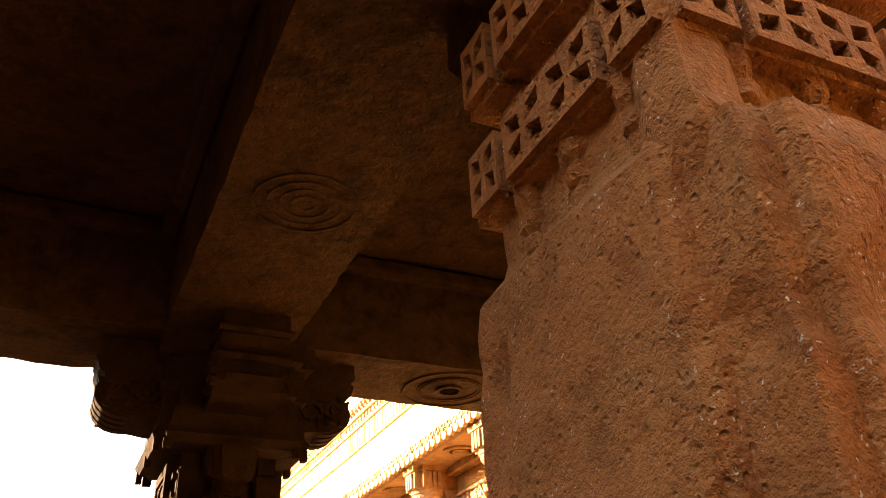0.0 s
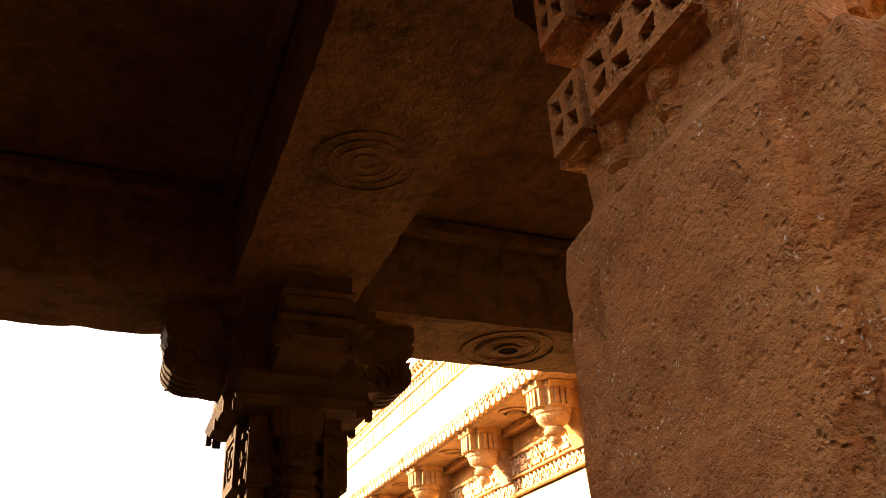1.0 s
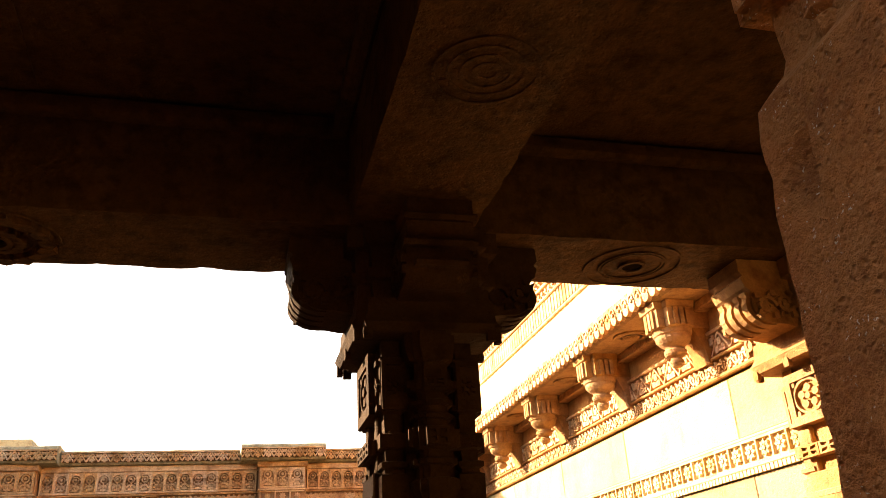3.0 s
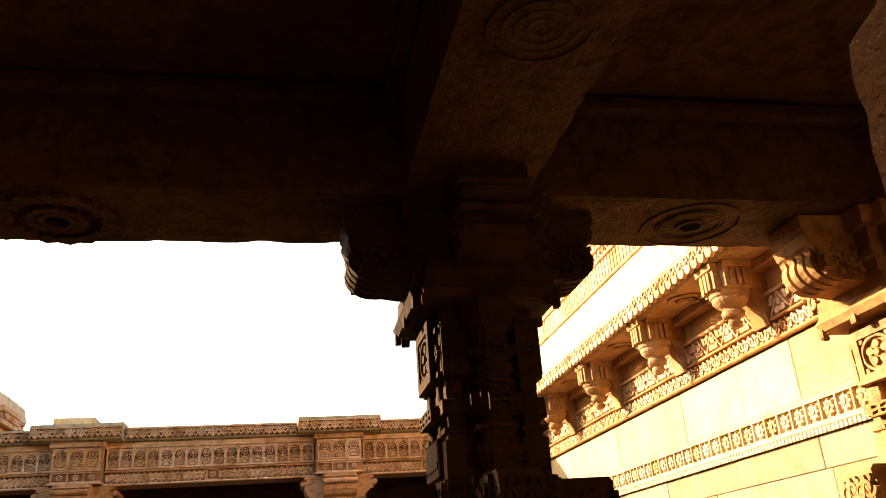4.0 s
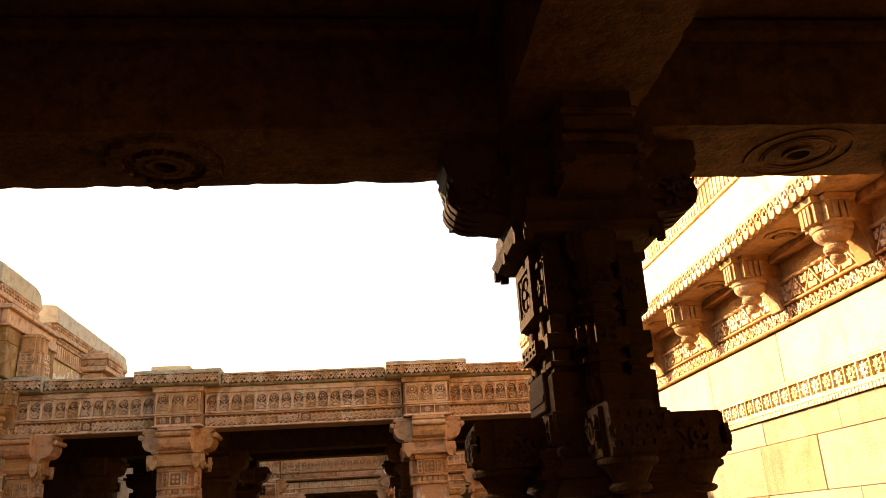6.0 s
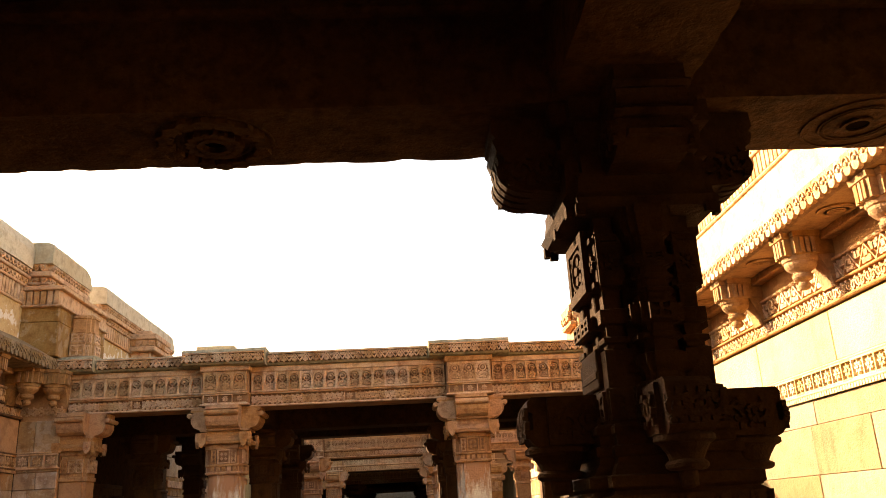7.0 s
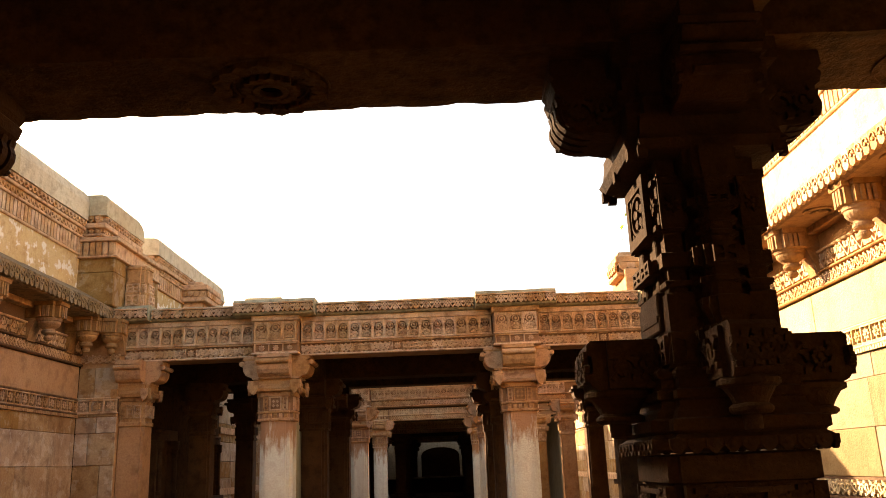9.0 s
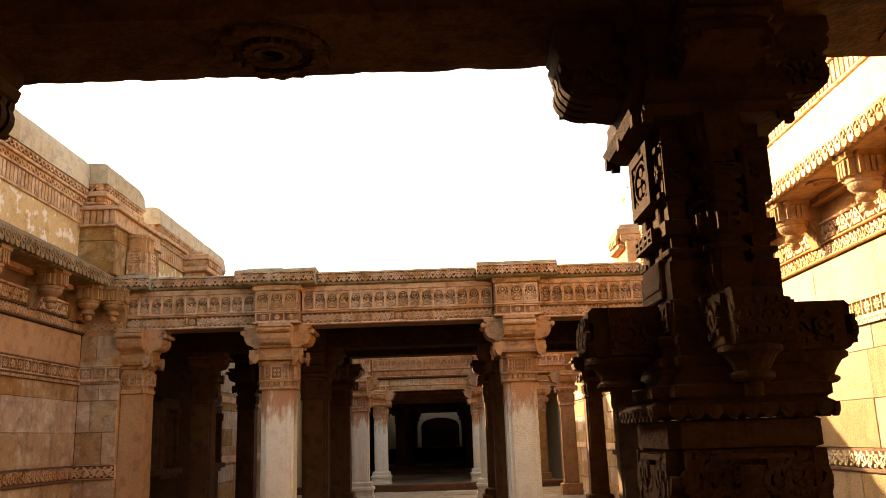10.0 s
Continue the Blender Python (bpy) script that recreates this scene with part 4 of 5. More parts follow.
frieze("flower_panel", pier_w, flower_piece, 0.115, 0.12, 0.03, "-y", WEST, -2.62, 8.05, 2.0)
frieze("scroll", pier_w, scroll_piece, 0.13, 0.085, 0.022, "-y", WEST, -2.62, 8.055, 2.46)


# ---- pavilion overhead: front beam, cross beam, ceiling ----
def rosette(parent, x, y, rings, petals, r, material):
    """A low round carving under a beam; it hangs down from z = SOFFIT."""
    bm = bmesh.new()
    for r0, r1, d in rings:
        n = 36
        vs = []
        for q, z in ((r0, 0.0), (r0, -d), (r1, -d), (r1, 0.0)):
            vs.append([bm.verts.new((q * math.cos(2 * math.pi * k / n), q * math.sin(2 * math.pi * k / n), z)) for k in range(n)])
        for a, b in zip(vs, vs[1:]):
            for k in range(n):
                bm.faces.new((a[k], a[(k + 1) % n], b[(k + 1) % n], b[k]))
    ob = part("rosette", bm, material, parent, "low carved stone rosette")
    ob.matrix_basis = pose(x, y, SOFFIT)
    if petals:
        n, r0, r1 = petals
        bm = bmesh.new()
        w = math.pi * r0 / n * 1.1
        pts = [(r0, -w * 0.7), (r0 + (r1 - r0) * 0.6, -w * 1.3), (r1, 0), (r0 + (r1 - r0) * 0.6, w * 1.3), (r0, w * 0.7)]
        lo = [bm.verts.new((a, b, -0.02)) for a, b in pts]
        hi = [bm.verts.new((a, b, 0.0)) for a, b in pts]
        for k in range(5):
            bm.faces.new((hi[k], hi[(k + 1) % 5], lo[(k + 1) % 5], lo[k]))
        bm.faces.new(lo)
        bmesh.ops.recalc_face_normals(bm, faces=bm.faces)
        me = bpy.data.meshes.new("petal")
        bm.to_mesh(me)
        bm.free()
        me.materials.append(material)
        for k in range(n):
            put("petal", me, ob, pose(0, 0, 0, 0, 0, 360 * k / n))
    return ob


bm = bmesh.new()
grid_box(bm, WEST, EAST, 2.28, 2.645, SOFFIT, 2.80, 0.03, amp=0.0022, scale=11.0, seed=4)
front_beam = tagged(part("front_beam", bm, BEAM), "heavy stone beam, darkened for shade, with carved rosettes underneath", "beam")
# Flat disc painted black where the rosette's eye hole would be dark.
rosette(front_beam, 0.0, 2.465, ((0.0005, 0.034, 0.004),), None, 0.16, HOLESHADE)
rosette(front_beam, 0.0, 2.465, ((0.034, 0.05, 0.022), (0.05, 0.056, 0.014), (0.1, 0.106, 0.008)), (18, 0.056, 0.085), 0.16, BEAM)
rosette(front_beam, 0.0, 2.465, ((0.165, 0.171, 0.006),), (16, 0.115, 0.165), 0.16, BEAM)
rosette(front_beam, 1.915, 2.465, ((0.0005, 0.034, 0.004),), None, 0.16, HOLESHADE)
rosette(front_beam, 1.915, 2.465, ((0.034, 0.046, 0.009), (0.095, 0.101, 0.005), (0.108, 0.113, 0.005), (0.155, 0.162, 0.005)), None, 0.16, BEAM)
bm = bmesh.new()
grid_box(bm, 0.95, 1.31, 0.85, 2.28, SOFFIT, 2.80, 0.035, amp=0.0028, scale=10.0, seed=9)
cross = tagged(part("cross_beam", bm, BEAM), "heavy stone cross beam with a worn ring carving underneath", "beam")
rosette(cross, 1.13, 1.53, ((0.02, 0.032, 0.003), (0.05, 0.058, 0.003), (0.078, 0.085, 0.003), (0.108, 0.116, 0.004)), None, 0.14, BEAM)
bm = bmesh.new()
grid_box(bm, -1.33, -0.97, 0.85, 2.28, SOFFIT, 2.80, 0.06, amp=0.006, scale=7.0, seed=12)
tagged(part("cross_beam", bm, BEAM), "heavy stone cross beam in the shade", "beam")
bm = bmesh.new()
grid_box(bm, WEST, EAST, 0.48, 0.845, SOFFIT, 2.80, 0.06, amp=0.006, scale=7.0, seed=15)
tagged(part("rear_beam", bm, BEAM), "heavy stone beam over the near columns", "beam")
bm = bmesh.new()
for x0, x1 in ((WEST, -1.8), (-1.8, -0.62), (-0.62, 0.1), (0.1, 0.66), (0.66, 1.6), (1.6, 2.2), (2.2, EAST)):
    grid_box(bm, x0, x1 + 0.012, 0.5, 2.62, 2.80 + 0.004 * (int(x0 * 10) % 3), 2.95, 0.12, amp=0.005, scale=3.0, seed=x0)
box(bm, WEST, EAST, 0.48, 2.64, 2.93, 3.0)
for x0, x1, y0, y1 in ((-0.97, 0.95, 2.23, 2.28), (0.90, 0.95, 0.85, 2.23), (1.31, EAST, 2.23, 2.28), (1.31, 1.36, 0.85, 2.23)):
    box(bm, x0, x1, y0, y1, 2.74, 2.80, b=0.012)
tagged(part("ceiling", bm, BEAM), "stone slab ceiling between heavy beams, coloured dark for shade", "ceiling", kind="structure")


# ---- the backlit column in front, shade in its colour, bracket ring at half height ----
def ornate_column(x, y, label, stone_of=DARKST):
    t = thing("ornate_column", x, y, FL, label, "column", "columns of the near pavilion")
    d = -FL
    # pedestal
    bm = bmesh.new()
    stack(bm, notched(0.86), [(0, 0.26), (0.12, 0.26), (0.14, 0.23), (0.3, 0.23), (0.32, 0.25), (0.36, 0.25), (0.38, 0.168), (1.0, 0.168), (1.328 + d, 0.168), (1.332 + d, 0.182), (1.392 + d, 0.182), (1.397 + d, 0.17)])
    ped = part("pedestal", bm, stone_of, t)
    for k in range(4):
        for o in (-0.118, -0.068, 0.068, 0.118):
            u, v = turn([(o, -0.166)], k)[0]
            for z in (0.94, 1.07, 1.2):
                put("scroll", carved(scroll_piece, 0.048, 0.122, 0.026, stone_of), ped, pose(u, v, z + d, 0, 0, 90 * k))
        u, v = turn([(0, -0.166)], k)[0]
        put("plain_panel", carved(peg_piece, 0.09, 0.17, 0.02, stone_of), ped, pose(u, v, 1.12 + d, 0, 0, 90 * k))
        put("panel_frame", carved(peg_piece, 0.26, 0.012, 0.024, stone_of), ped, pose(u, v, 1.305 + d, 0, 0, 90 * k))
        for o in (-0.146, 0.146):
            u, v = turn([(o, -0.166)], k)[0]
            put("panel_frame", carved(peg_piece, 0.018, 0.4, 0.024, stone_of), ped, pose(u, v, 0.925 + d, 0, 0, 90 * k))
    bm = bmesh.new()
    stack(bm, notched(0.8), [(z + d, s) for z, s in ((1.402, 0.17), (1.408, 0.213), (1.43, 0.218), (1.442, 0.2), (1.45, 0.214), (1.475, 0.214), (1.48, 0.195), (1.495, 0.188), (1.505, 0.178), (1.52, 0.174), (1.525, 0.184), (1.545, 0.184), (1.55, 0.17), (1.572, 0.17), (1.577, 0.178), (1.592, 0.178), (1.60, 0.17))])
    plate = part("bracket_plate", bm, stone_of, t)
    for k in range(4):
        for j in range(9):
            u, v = turn([(-0.168 + 0.042 * j, -0.208)], k)[0]
            put("leaf_drop", carved(tooth_piece, 0.04, 0.034, 0.012, stone_of), plate, pose(u, v, 1.396 + d, 0, 0, 90 * k))
    for k in range(4):
        bm = bmesh.new()
        q, g = (0.76, 0.86) if k % 2 else (0.95, 0.86)
        arm(bm, [(r * g, z + d) for r, z in ((0.1, 1.685), (0.372, 1.685), (0.385, 1.672), (0.385, 1.648), (0.37, 1.643), (0.37, 1.602), (0.385, 1.597), (0.385, 1.58), (0.375, 1.568), (0.36, 1.56), (0.1, 1.56))], 0.072 * q, k)
        arm(bm, [(r * g, z + d) for r, z in ((0.1, 1.68), (0.33, 1.68), (0.33, 1.562), (0.1, 1.562))], 0.088 * q, k)
        wear(bm, 0.004, 14.0, k)
        b = part("arm", bm, stone_of, t)
        for w in (-0.089 * q, 0.089 * q):
            u, v = turn([(0.25 * g, w)], k)[0]
            put("scroll", carved(scroll_piece, 0.13, 0.085, 0.014, stone_of), b, pose(u, v, 1.575 + d, 0, 0, 90 * k + (0 if w < 0 else 180)))
        for o in (-0.034 * q, 0.034 * q):
            u, v = turn([(o, -0.385 * g)], (k + 1) % 4)[0]
            put("relief_panel", carved(scroll_piece, 0.066 * q, 0.085, 0.016, stone_of), b, pose(u, v, 1.575 + d, 0, 0, 90 * (k + 1)))
        bm = bmesh.new()
        u, v = turn([(0.29 * g, 0)], k)[0]
        stack(bm, circle(18), [(z + 0.016 + d, s * (0.98 if k % 2 else 1.2)) for z, s in ((1.425, 0.012), (1.43, 0.022), (1.462, 0.024), (1.464, 0.044), (1.47, 0.051), (1.478, 0.051), (1.484, 0.044), (1.486, 0.04), (1.5, 0.046), (1.522, 0.06), (1.524, 0.066), (1.529, 0.073), (1.54, 0.073), (1.546, 0.066), (1.55, 0.06))], u, v)
        wear(bm, 0.003, 25.0, k)
        part("pendant", bm, stone_of, t)
    # upper shaft: core, four ribbed face strips and framed corner strips
    bm = bmesh.new()
    stack(bm, notched2(0.55, 0.8), [(z + d, s) for z, s in ((1.58, 0.15), (1.62, 0.15), (1.625, 0.135), (1.72, 0.135), (1.725, 0.15), (1.74, 0.15), (1.76, 0.13), (1.765, 0.116), (2.15, 0.116))])
    part("shaft", bm, stone_of, t)
    for k in (1, 3):
        bm = bmesh.new()
        u, v = turn([(0.152, 0)], k)[0]
        rings = [(1.60, 0.07), (1.69, 0.07), (1.695, 0.062), (1.70, 0.05), (1.715, 0.05), (1.74, 0.06), (1.765, 0.06), (1.77, 0.042), (1.80, 0.042), (1.803, 0.058), (1.815, 0.058), (1.82, 0.04), (1.84, 0.04), (1.845, 0.058), (1.895, 0.058), (1.90, 0.04), (1.918, 0.04), (1.921, 0.054), (1.93, 0.054), (1.935, 0.04), (1.952, 0.04), (1.956, 0.054), (1.966, 0.054), (1.97, 0.04), (1.99, 0.04), (1.995, 0.058), (2.02, 0.058), (2.025, 0.046), (2.07, 0.046), (2.075, 0.06), (2.10, 0.066), (2.15, 0.07)]
        stack(bm, notched2(0.5, 0.78), [(z + d, s) for z, s in rings], u, v)
        wear(bm, 0.003, 30.0, k)
        fs = part("face_strip", bm, stone_of, t)
        for z, hh, q in ((1.61, 0.075, 0.07), (1.847, 0.046, 0.058), (2.0, 0.02, 0.058)):
            for r in (-1, 0, 1):
                a, b = turn([(q, 0)], k + r)[0]
                put("relief_panel", carved(pierced_piece, q * 1.0, hh, 0.01, stone_of), fs, pose(u + a, v + b, z + d, 0, 0, 90 * (k + r) + 90))
    # flanks: a framed flower tablet over tiers of small blocks
    for k in (0, 2):
        bm = bmesh.new()
        for z0, z1, half, out in ((1.60, 1.69, 0.085, 0.152), (1.70, 1.80, 0.09, 0.148), (1.80, 1.845, 0.03, 0.125), (1.845, 1.885, 0.095, 0.15), (1.885, 1.95, 0.03, 0.122), (1.95, 2.12, 0.1, 0.14), (2.12, 2.15, 0.05, 0.12)):
            x0, x1 = (0.06, out) if k == 0 else (-out, -0.06)
            box(bm, x0, x1, -half, half, z0 + d, z1 + d, b=0.004)
        for o in (-0.07, 0.07):
            for z0, z1 in ((1.80, 1.845), (1.885, 1.95)):
                x0, x1 = (0.06, 0.135) if k == 0 else (-0.135, -0.06)
                box(bm, x0, x1, o - 0.016, o + 0.016, z0 + d, z1 + d, b=0.003)
        wear(bm, 0.0025, 30.0, k + 2)
        fl = part("flank_strip", bm, stone_of, t)
        for z0, z1, half, out in ((1.95, 2.12, 0.1, 0.14), (1.845, 1.885, 0.095, 0.15)):
            u, v = turn([(out, 0)], k)[0]
            if z1 - z0 > 0.1:
                put("flower_tablet", carved(tablet_piece, 2 * half, z1 - z0, 0.012, stone_of), fl, pose(u, v, z0 + d, 0, 0, 90 * k + 90))
            else:
                for o in (-0.047, 0.047):
                    put("relief_panel", carved(pierced_piece, 0.09, z1 - z0, 0.01, stone_of), fl, pose(u, v + o, z0 + d, 0, 0, 90 * k + 90))
    for k in range(4):
        u, v = turn([(0.1, 0.108)], k)[0]
        bm = bmesh.new()
        rings = [(1.60, 0.046), (1.685, 0.046), (1.69, 0.034), (1.785, 0.034), (1.79, 0.024), (1.80, 0.024), (1.805, 0.034), (1.818, 0.034), (1.822, 0.022), (1.85, 0.022), (1.855, 0.036), (1.89, 0.036), (1.895, 0.022), (1.945, 0.022), (1.95, 0.032), (2.095, 0.032), (2.10, 0.024), (2.15, 0.024)]
        stack(bm, square(), [(z + d, s) for z, s in rings], u, v)
        wear(bm, 0.003, 30.0, k + 5)
        c = part("corner_strip", bm, stone_of, t)
        for fx, fy, rz in ((0, -0.032, 0), (-0.032, 0, -90), (0.032, 0, 90), (0, 0.032, 180)):
            put("relief_panel", carved(pierced_piece, 0.08, 0.07, 0.01, stone_of), c, pose(u + fx * 1.42, v + fy * 1.42, 1.61 + d, 0, 0, rz))
            put("relief_panel", carved(flower_piece, 0.058, 0.135, 0.01, stone_of), c, pose(u + fx, v + fy, 1.953 + d, 0, 0, rz))
    # capital
    bm = bmesh.new()
    stack(bm, notched(0.86), [(z + d, s) for z, s in ((2.145, 0.15), (2.15, 0.2), (2.175, 0.212), (2.195, 0.2), (2.23, 0.195), (2.25, 0.195))])
    ab = part("abacus", bm, stone_of, t)
    for k in range(4):
        for o in (-0.172, 0.0, 0.172):
            u, v = turn([(o, -0.19)], k)[0]
            put("leaf_drop", carved(peg_piece, 0.035, 0.03, 0.016, stone_of), ab, pose(u, v, 2.13 + d, 0, 0, 90 * k))
    prof = [(0.0, 2.468), (0.385, 2.468), (0.388, 2.425), (0.375, 2.41), (0.385, 2.40), (0.375, 2.37), (0.36, 2.36)]
    prof += [(0.28 + 0.082 * math.cos(a), 2.312 + 0.066 * math.sin(a)) for a in [radians(25 - 18 * i) for i in range(8)]]
    prof += [(0.22, 2.24), (0.0, 2.24)]
    for k in range(4):
        bm = bmesh.new()
        arm(bm, [(r - 0.012, z + d) for r, z in prof], 0.09, k)
        b = part("bracket", bm, stone_of, t)
        for w in (-0.09, 0.09):
            u, v = turn([(0.27, w)], k)[0]
            put("scroll", carved(scroll_piece, 0.14, 0.1, 0.018, stone_of), b, pose(u, v, 2.26 + d, 0, 0, 90 * k + (0 if w < 0 else 180)))
        if k % 2:
            for zz, rr, hh, hw in ((2.415, 0.378, 0.01, 0.1), (2.345, 0.366, 0.012, 0.1), (2.29, 0.362, 0.01, 0.07)):
                bm = bmesh.new()
                arm(bm, [(r, z + d) for r, z in ((0.2, zz - hh), (rr, zz - hh), (rr + 0.01, zz), (rr, zz + hh), (0.2, zz + hh))], hw, k)
                part("roll", bm, stone_of, b)
            continue
        for j in range(4):
            bm = bmesh.new()
            arm(bm, [(r + 0.004, z - 0.003 + d) for r, z in prof[6:-2]] + [(0.26, 2.32 + d)], 0.014, k)
            o = part("leaf_rib", bm, stone_of, b)
            du, dv = turn([(0, -0.066 + 0.044 * j)], k)[0]
            o.matrix_basis = pose(du, dv, 0)
    bm = bmesh.new()
    stack(bm, notched(0.8), [(z + d, s) for z, s in ((2.2, 0.19), (2.3, 0.19), (2.305, 0.205), (2.33, 0.21), (2.335, 0.195), (2.40, 0.195), (2.405, 0.22), (2.468, 0.22))])
    part("capital_block", bm, stone_of, t)
    return t


oc = ornate_column(1.165, 2.46, "carved stone column darkened for backlight, with bracket ring and scrolled capital")
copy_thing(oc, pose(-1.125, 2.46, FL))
# Same column in a lighter stone tone, for its sunlit place.
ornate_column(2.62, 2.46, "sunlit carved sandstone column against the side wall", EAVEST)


# ---- the pitted column close by ----
def pitted_column(x, y, label):
    t = thing("pitted_column", x, y, FL, label, "column", "columns of the near pavilion")
    d = -FL
    bm = bmesh.new()
    stack(bm, notched(0.8), [(0, 0.26), (0.2, 0.26), (0.22, 0.22), (0.34, 0.22), (0.36, 0.185)])
    part("base", bm, PITTED, t)
    bm = bmesh.new()
    whole = [(0.99, -0.72), (0.99, 0.74), (0.865, 0.76), (0.865, 0.9), (0.68, 0.9), (0.66, 0.985), (-0.985, 0.985)]
    whole += [(-0.99, -0.69), (-0.93, -0.735), (-0.868, -0.75), (-0.862, -1.07), (-0.845, -1.09), (-0.69, -1.09), (-0.68, -1.17), (-0.64, -1.2)]
    whole += [(0.64, -1.2), (0.68, -1.17), (0.69, -1.09), (0.865, -1.09), (0.868, -0.75)]
    foot = split(whole, 0.11)
    rings = [(0.36 + 0.02 * k, 0.185) for k in range(60)]
    rings += [(1.865 + d + 0.01, 0.185), (1.885 + d, 0.176), (1.905 + d, 0.160), (1.92 + d, 0.156), (1.95 + d, 0.155), (2.0 + d, 0.155)]
    stack(bm, foot, rings)
    for v in bm.verts:
        if v.co.y < 0:
            v.co.y *= 1 - 0.18 * min(1.0, max(0.0, (v.co.z - 1.87 - d) / 0.035))
        a, b = sorted((abs(v.co.x), abs(v.co.y)))
        if v.co.z > 1.87 + d and a > 0.58 * b and not v.co.x < 0 < v.co.y:
            grow = 1 + min(1.0, (a / b - 0.58) / 0.1) * max(0.0, 0.172 / b - 1)
            v.co.x, v.co.y = v.co.x * grow, v.co.y * grow
        q = v.co * 11.0
        chip = max(0.0, noise.noise(q) - 0.1)
        flat = Vector((v.co.x, v.co.y, 0.0))
        if flat.length > 0.22:
            v.co -= flat.normalized() * chip * 0.045
    wear(bm, 0.003, 40.0, 3.0)
    wear(bm, 0.005, 9.0, 5.0)
    part("shaft", bm, PITTED, t, "rough pitted orange sandstone shaft")
    bm = bmesh.new()
    rim = [(1, -0.62), (0.84, -0.62), (0.84, -0.52), (1, -0.52), (1, 0.52), (0.84, 0.52), (0.84, 0.62), (1, 0.62), (1, 1)]
    stack(bm, split([p for k in range(4) for p in turn(rim, k)], 0.2), [(z + d, s) for z, s in ((1.972, 0.146), (1.976, 0.172), (1.988, 0.174), (1.99, 0.15), (2.056, 0.15), (2.058, 0.172), (2.064, 0.172), (2.07, 0.146), (2.13, 0.144), (2.135, 0.17), (2.146, 0.172), (2.148, 0.15), (2.224, 0.15), (2.226, 0.172), (2.235, 0.172), (2.24, 0.16), (2.26, 0.16))])
    wear(bm, 0.003, 18.0)
    c = part("collar", bm, PITTED, t, "carved pierced flower collar")
    h = 0.166
    for k in range(4):
        for z, hh in ((1.983, 0.08), (2.142, 0.09)):
            for o, w, r in ((-0.043, 0.086, 1.0), (0.043, 0.086, 1.0), (-0.1345, 0.063, 1.0), (0.1345, 0.063, 1.0)):
                u, v = turn([(o, -h * r + 0.012)], k)[0]
                put("relief_panel", carved(pierced_piece, w, hh, 0.03, PITTED), c, pose(u, v, z + d, 0, 0, 90 * k))
        for o in (-0.09, 0.0, 0.09):
            u, v = turn([(o, -0.148)], k)[0]
            bm = bmesh.new()
            stack(bm, circle(8), [(z + d, q) for z, q in ((1.895, 0.006), (1.905, 0.014), (1.918, 0.016), (1.924, 0.01), (1.93, 0.018), (1.945, 0.02), (1.95, 0.013), (1.96, 0.02), (1.985, 0.024))], u, v)
            wear(bm, 0.004, 60.0, o)
            part("leaf_drop", bm, PITTED, c)
    for k in range(4):
        bm = bmesh.new()
        arm(bm, [(r, z + d) for r, z in ((0, 2.468), (0.36, 2.468), (0.36, 2.40), (0.33, 2.36), (0.3, 2.31), (0.25, 2.28), (0.2, 2.25), (0, 2.25))], 0.1, k)
        part("bracket", bm, BEAM, t)
    return t


pc = pitted_column(1.305, 0.607, "close pitted orange sandstone column with pierced carved collar")
copy_thing(pc, pose(-1.18, 0.66, FL))


# ---- parapets on the west side beyond the first court ----
def pier(x, y, z, label):
    t = thing("parapet_pier", x, y, z, label, "pier", "piers on the side walls")
    bm = bmesh.new()
    stack(bm, notched2(0.5, 0.78), [(0, 0.14), (0.012, 0.15), (0.025, 0.15), (0.03, 0.135), (0.145, 0.135), (0.15, 0.145), (0.165, 0.145), (0.17, 0.128), (0.255, 0.128), (0.26, 0.134), (0.27, 0.134), (0.275, 0.12), (0.40, 0.118), (0.405, 0.13), (0.425, 0.13), (0.435, 0.10), (0.45, 0.09)])
    wear(bm, 0.004, 14.0, 2.0)
    part("block", bm, CARVED, t)
    for k in range(4):
        for z0, hh, q in ((0.032, 0.112, 0.134), (0.172, 0.082, 0.127)):
            u, v = turn([(0, -q)], k)[0]
            put("relief_panel", carved(pierced_piece, q, hh, 0.014), t, pose(u, v, z0, 0, 0, 90 * k))
            for o in (-0.64, 0.64):
                u, v = turn([(o * q, -0.78 * q)], k)[0]
                put("relief_panel", carved(pierced_piece, q * 0.28, hh, 0.012), t, pose(u, v, z0, 0, 0, 90 * k))
    return t


pier(-2.57, 8.26, 2.99, "carved notched parapet pier standing on the cornice")


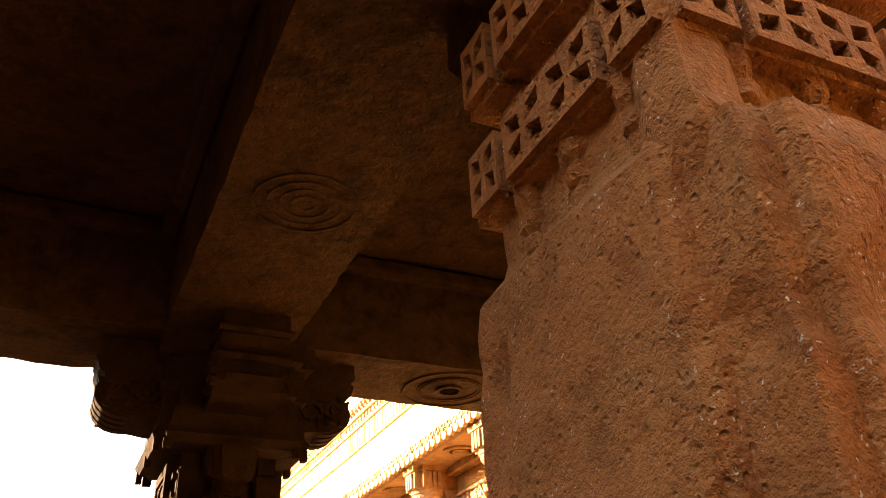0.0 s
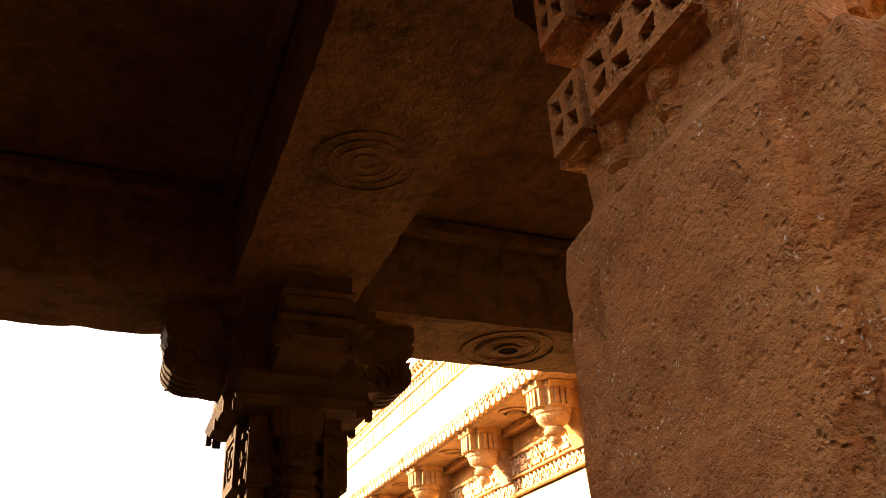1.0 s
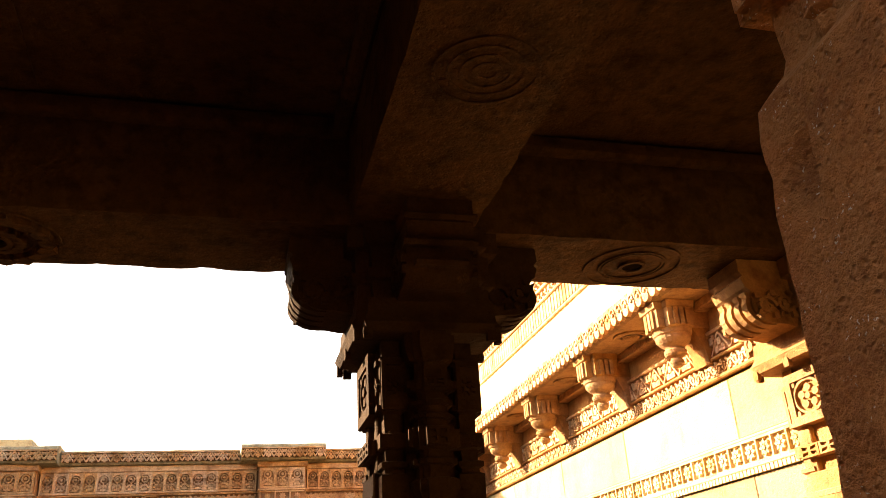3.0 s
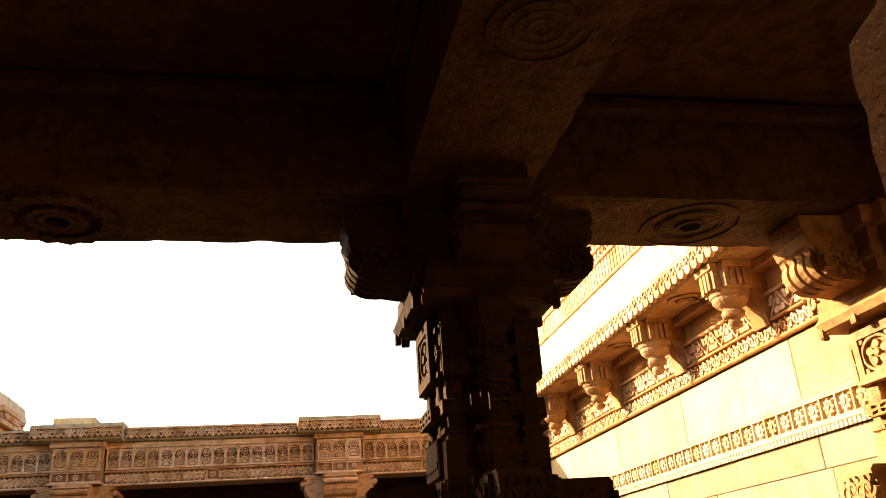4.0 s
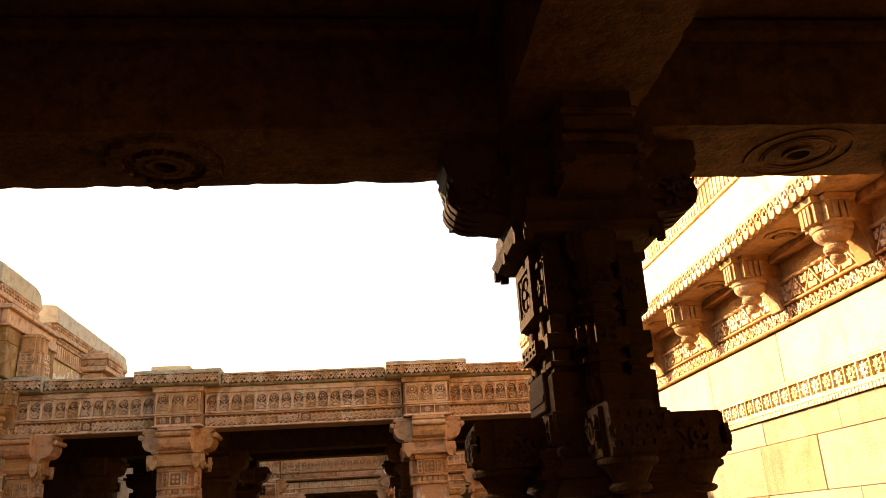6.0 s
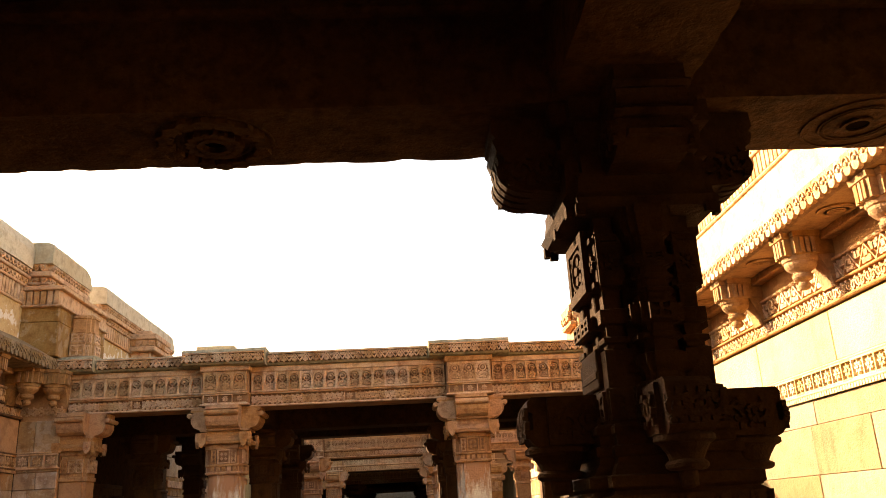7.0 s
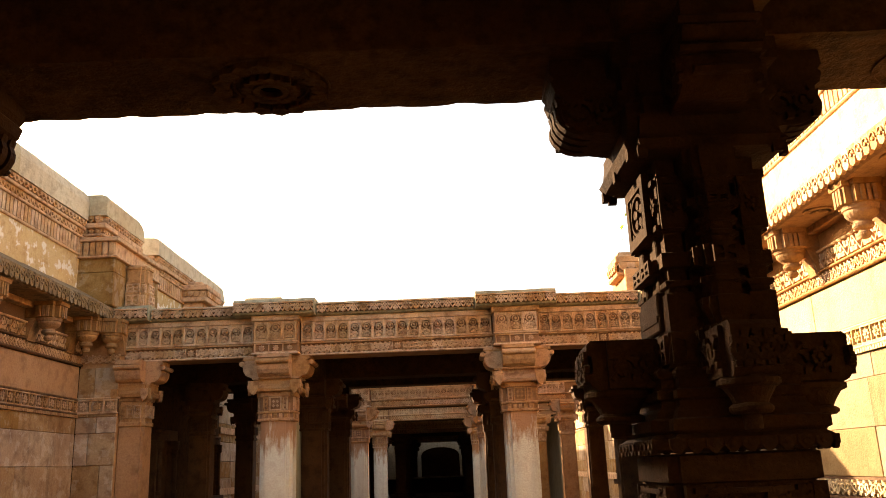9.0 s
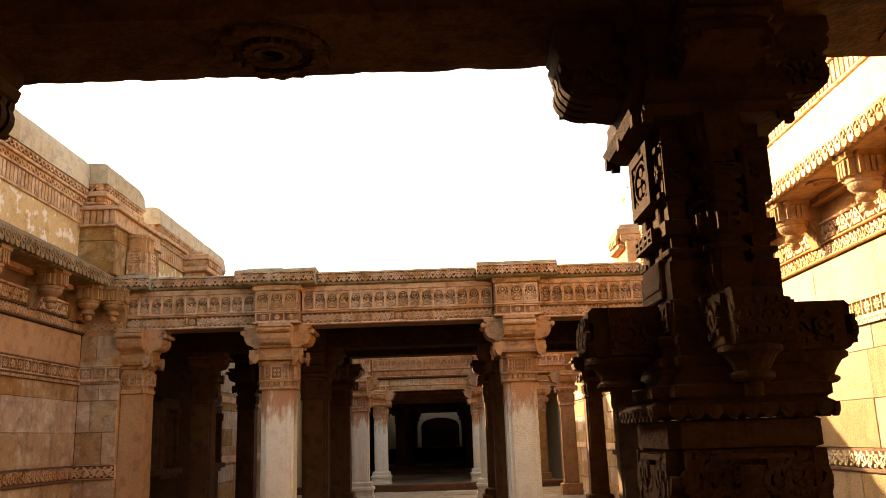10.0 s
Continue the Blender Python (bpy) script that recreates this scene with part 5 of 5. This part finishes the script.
def stepped_parapet(x0, x1, y0, y1, top, label):
    """A parapet block with plaster, barred band, dentils and a coping whose far end is rounded over."""
    w = tagged(part("parapet_block", boxes((x0, x1, y0, y1, 2.95, top - 0.56)), PLASTER), label, "parapet", "parapet blocks on the side walls")
    part("band_course", boxes((x0, x1 - 0.012, y0 + 0.012, y1, top - 0.56, top - 0.2), (x0, x1 + 0.03, y0 - 0.03, y1, top - 0.58, top - 0.555), (x0, x1 + 0.035, y0 - 0.035, y1, top - 0.41, top - 0.385), (x0, x1 + 0.06, y0 - 0.06, y1, top - 0.335, top - 0.285)), CARVED, w)
    for f, a, b, at in (("-y", x1 - 0.5, x1, y0 + 0.012), ("+x", y0, y1, x1 - 0.012)):
        frieze("bar", w, peg_piece, 0.07, 0.14, 0.03, f, a, b, at, top - 0.55)
        frieze("dentil", w, tooth_piece, 0.065, 0.045, 0.035, f, a, b, at, top - 0.382)
        frieze("dentil", w, tooth_piece, 0.065, 0.07, 0.06, f, a, b, at, top - 0.28)
    bm = bmesh.new()
    o = x1 + 0.06
    rows = []
    for k in range(25):
        q = k / 24
        y = y0 - 0.06 + (y1 - y0 + 0.1) * q
        left = y1 + 0.04 - y
        drop = 0.0 if left > 0.2 else 0.2 * (1 - math.sqrt(max(0.0, 1 - (1 - left / 0.2) ** 2))) * 0.85
        tz = top - drop
        rows.append([bm.verts.new((u, y, min(z, tz - e))) for u, z, e in ((o, top - 0.21, 0.0), (o, top - 0.05, 0.03), (o - 0.015, top - 0.018, 0.01), (o - 0.06, top - 0.004, 0.0), (o - 0.2, top, 0.0), (x0, top, 0.0), (x0, top - 0.21, 0.0))])
    for lo, hi in zip(rows, rows[1:]):
        for i in range(7):
            bm.faces.new((lo[i], lo[(i + 1) % 7], hi[(i + 1) % 7], hi[i]))
    bm.faces.new(rows[0][::-1])
    bm.faces.new(rows[-1])
    wear(bm, 0.006, 4.0, y0)
    part("coping_stone", bm, RIDGE, w)
    return w


stepped_parapet(-3.8, -2.83, 7.93, 8.86, 4.09, "plastered parapet block stepping forward above the eave")
stepped_parapet(-3.8, -2.86, 9.48, 12.25, 4.09, "plastered parapet block with a rounded end beyond the first lintel")
# Unseen stretch past y 17.5 is raised to shade the far east wall.
tagged(part("parapet_far", boxes((-3.8, -3.0, 8.86, 9.48, 2.95, 3.7), (-3.8, -3.0, 12.3, 17.5, 2.95, 3.8), (-3.8, -3.0, 17.5, 40.0, 2.95, 5.05), b=0.02), RIDGE), "plain parapet along the sunken corridor, unseen stretch raised to block sun", "parapet wall", kind="structure")
t = thing("parapet_pier", -2.73, 10.65, 2.97, "small carved pier above an inner row of columns", "pier", "piers on the side walls")
part("block", boxes((-0.12, 0.12, -0.14, 0.14, 0, 0.56), (-0.2, 0.2, -0.22, 0.4, 0.56, 0.62), (-0.22, 0.22, -0.24, 0.4, 0.7, 0.77), (-0.19, 0.19, -0.2, 0.4, 0.62, 0.7), (-0.12, 0.12, -0.14, 0.14, 0.77, 0.83), b=0.01), CARVED, t)
frieze("relief_panel", t, lozenge_piece, 0.12, 0.14, 0.02, "-y", -0.12, 0.12, -0.14, 0.3)
frieze("dentil", t, tooth_piece, 0.08, 0.075, 0.02, "-y", -0.19, 0.19, -0.2, 0.62)
frieze("dentil", t, tooth_piece, 0.08, 0.075, 0.02, "+x", -0.2, 0.4, 0.19, 0.62)
body = thing("buttress", -2.92, 8.45, 2.98, "square stone buttress with barred band on the cornice", "buttress")
part("block", boxes((-0.23, 0.27, -0.6, 0.6, 0, 0.32), (-0.23, 0.265, -0.596, 0.6, 0.323, 0.48), b=0.008), LOWER, body)
part("cap", boxes((-0.23, 0.3, -0.64, 0.6, 0.46, 0.48), (-0.23, 0.27, -0.6, 0.6, 0.48, 0.62), (-0.23, 0.31, -0.65, 0.6, 0.62, 0.66), b=0.006), CARVED, body)
frieze("bar", body, peg_piece, 0.06, 0.13, 0.025, "-y", -0.22, 0.27, -0.6, 0.485)
t = thing("parapet_kiosk", 3.22, 11.75, 2.95, "stepped stone kiosk block on the sunlit parapet", "kiosk")
part("body", boxes((-0.22, 0.4, -0.4, 0.5, 0, 1.0), (-0.28, 0.44, -0.46, 0.5, 0.62, 0.68), b=0.01), SAND, t)
bm = bmesh.new()
stack(bm, square(), [(0.9, 0.26), (0.92, 0.31), (0.96, 0.32), (0.98, 0.27), (1.1, 0.27), (1.12, 0.31), (1.2, 0.31), (1.22, 0.28), (1.27, 0.25)])
wear(bm, 0.01, 6.0, 2.0)
cap = part("cap", bm, SAND, t)
for o in (-0.22, -0.11, 0.0, 0.11, 0.22):
    put("leaf_drop", carved(tooth_piece, 0.12, 0.12, 0.03, SAND), cap, pose(o, -0.3, 0.985, 0, 0, 0))
    put("leaf_drop", carved(tooth_piece, 0.12, 0.12, 0.03, SAND), cap, pose(-0.3, o, 0.985, 0, 0, -90))
part("rear_block", boxes((0.25, 0.95, 0.5, 1.4, 0, 1.4), (0.19, 1.0, 0.44, 1.45, 1.4, 1.47), (0.25, 0.95, 0.5, 1.4, 1.47, 1.6), b=0.015), SAND, t)


# ---- tree behind the east parapet ----
LEAF = bpy.data.materials.new("leaf")
LEAF.use_nodes = True
ln, ll = LEAF.node_tree.nodes, LEAF.node_tree.links
inf, hsv = ln.new("ShaderNodeNewGeometry"), ln.new("ShaderNodeMix")
hsv.data_type = "RGBA"
hsv.inputs["A"].default_value, hsv.inputs["B"].default_value = (0.06, 0.12, 0.02, 1), (0.12, 0.18, 0.035, 1)
ll.new(inf.outputs["Random Per Island"], hsv.inputs["Factor"])
ll.new(hsv.outputs["Result"], ln["Principled BSDF"].inputs["Base Color"])
glow, both = ln.new("ShaderNodeBsdfTranslucent"), ln.new("ShaderNodeMixShader")
glow.inputs["Color"].default_value = (0.35, 0.42, 0.05, 1)
both.inputs["Fac"].default_value = 0.5
ll.new(ln["Principled BSDF"].outputs[0], both.inputs[1])
ll.new(glow.outputs[0], both.inputs[2])
ll.new(both.outputs[0], ln["Material Output"].inputs["Surface"])
BARK = stone("bark", (0.12, 0.08, 0.05), (0.06, 0.04, 0.025), (0.18, 0.13, 0.09), grain=30)


def tree(x, y, z, height, seed):
    rng = random.Random(seed)
    t = thing("tree", x, y, z, "small leafy green tree behind the parapet", "tree")
    bm = bmesh.new()
    stack(bm, circle(9), [(0, 0.16), (0.8, 0.12), (height * 0.55, 0.08), (height * 0.8, 0.03)])
    wear(bm, 0.05, 1.5, seed)
    part("trunk", bm, BARK, t)
    tips = []
    for k in range(14):
        a, h = rng.uniform(0, 6.28), rng.uniform(0.35, 0.8) * height
        l = rng.uniform(0.9, 1.7)
        p0, p1 = Vector((0, 0, h)), Vector((l * math.cos(a), l * math.sin(a), h + rng.uniform(0.3, 1.0)))
        bm = bmesh.new()
        stack(bm, circle(5), [(0, 0.04), ((p1 - p0).length, 0.01)])
        part("limb", bm, BARK, t).matrix_basis = Matrix.Translation(p0) @ (p1 - p0).to_track_quat("Z", "Y").to_matrix().to_4x4()
        tips += [p0.lerp(p1, q) for q in (0.5, 0.75, 1.0)]
    verts, faces = [], []
    for p in tips:
        for _ in range(190):
            c = p + Vector([rng.gauss(0, 0.28) for _ in range(3)])
            r = Euler([rng.uniform(0, 6.28) for _ in range(3)]).to_matrix()
            n = len(verts)
            verts += [c + r @ Vector(v) for v in ((-0.09, 0, 0), (0, -0.035, 0.012), (0.09, 0, 0), (0, 0.035, 0.012))]
            faces.append((n, n + 1, n + 2, n + 3))
    me = bpy.data.meshes.new("crown")
    me.from_pydata(verts, [], faces)
    me.materials.append(LEAF)
    tagged(put("crown", me, t, Matrix.Identity(4)), kind="stuff")
    return t


tree(7.75, 21.0, 2.9, 7.9, 4)


# ---- unseen pavilion added behind the viewer to block sky light ----
tagged(part("ceiling_south", boxes((WEST, EAST, -4.3, -0.8, SOFFIT + 0.3, 2.97), (WEST, EAST, -1.1, -0.75, SOFFIT, SOFFIT + 0.3), (WEST, EAST, -4.35, -4.0, SOFFIT, SOFFIT + 0.3)), BEAM), "slab roof on beams added behind the viewer to block sky light", "ceiling", kind="structure")
for x in (-1.165, 1.165):
    for y in (-0.93, -4.18):
        copy_thing(pc, pose(x, y, FL))
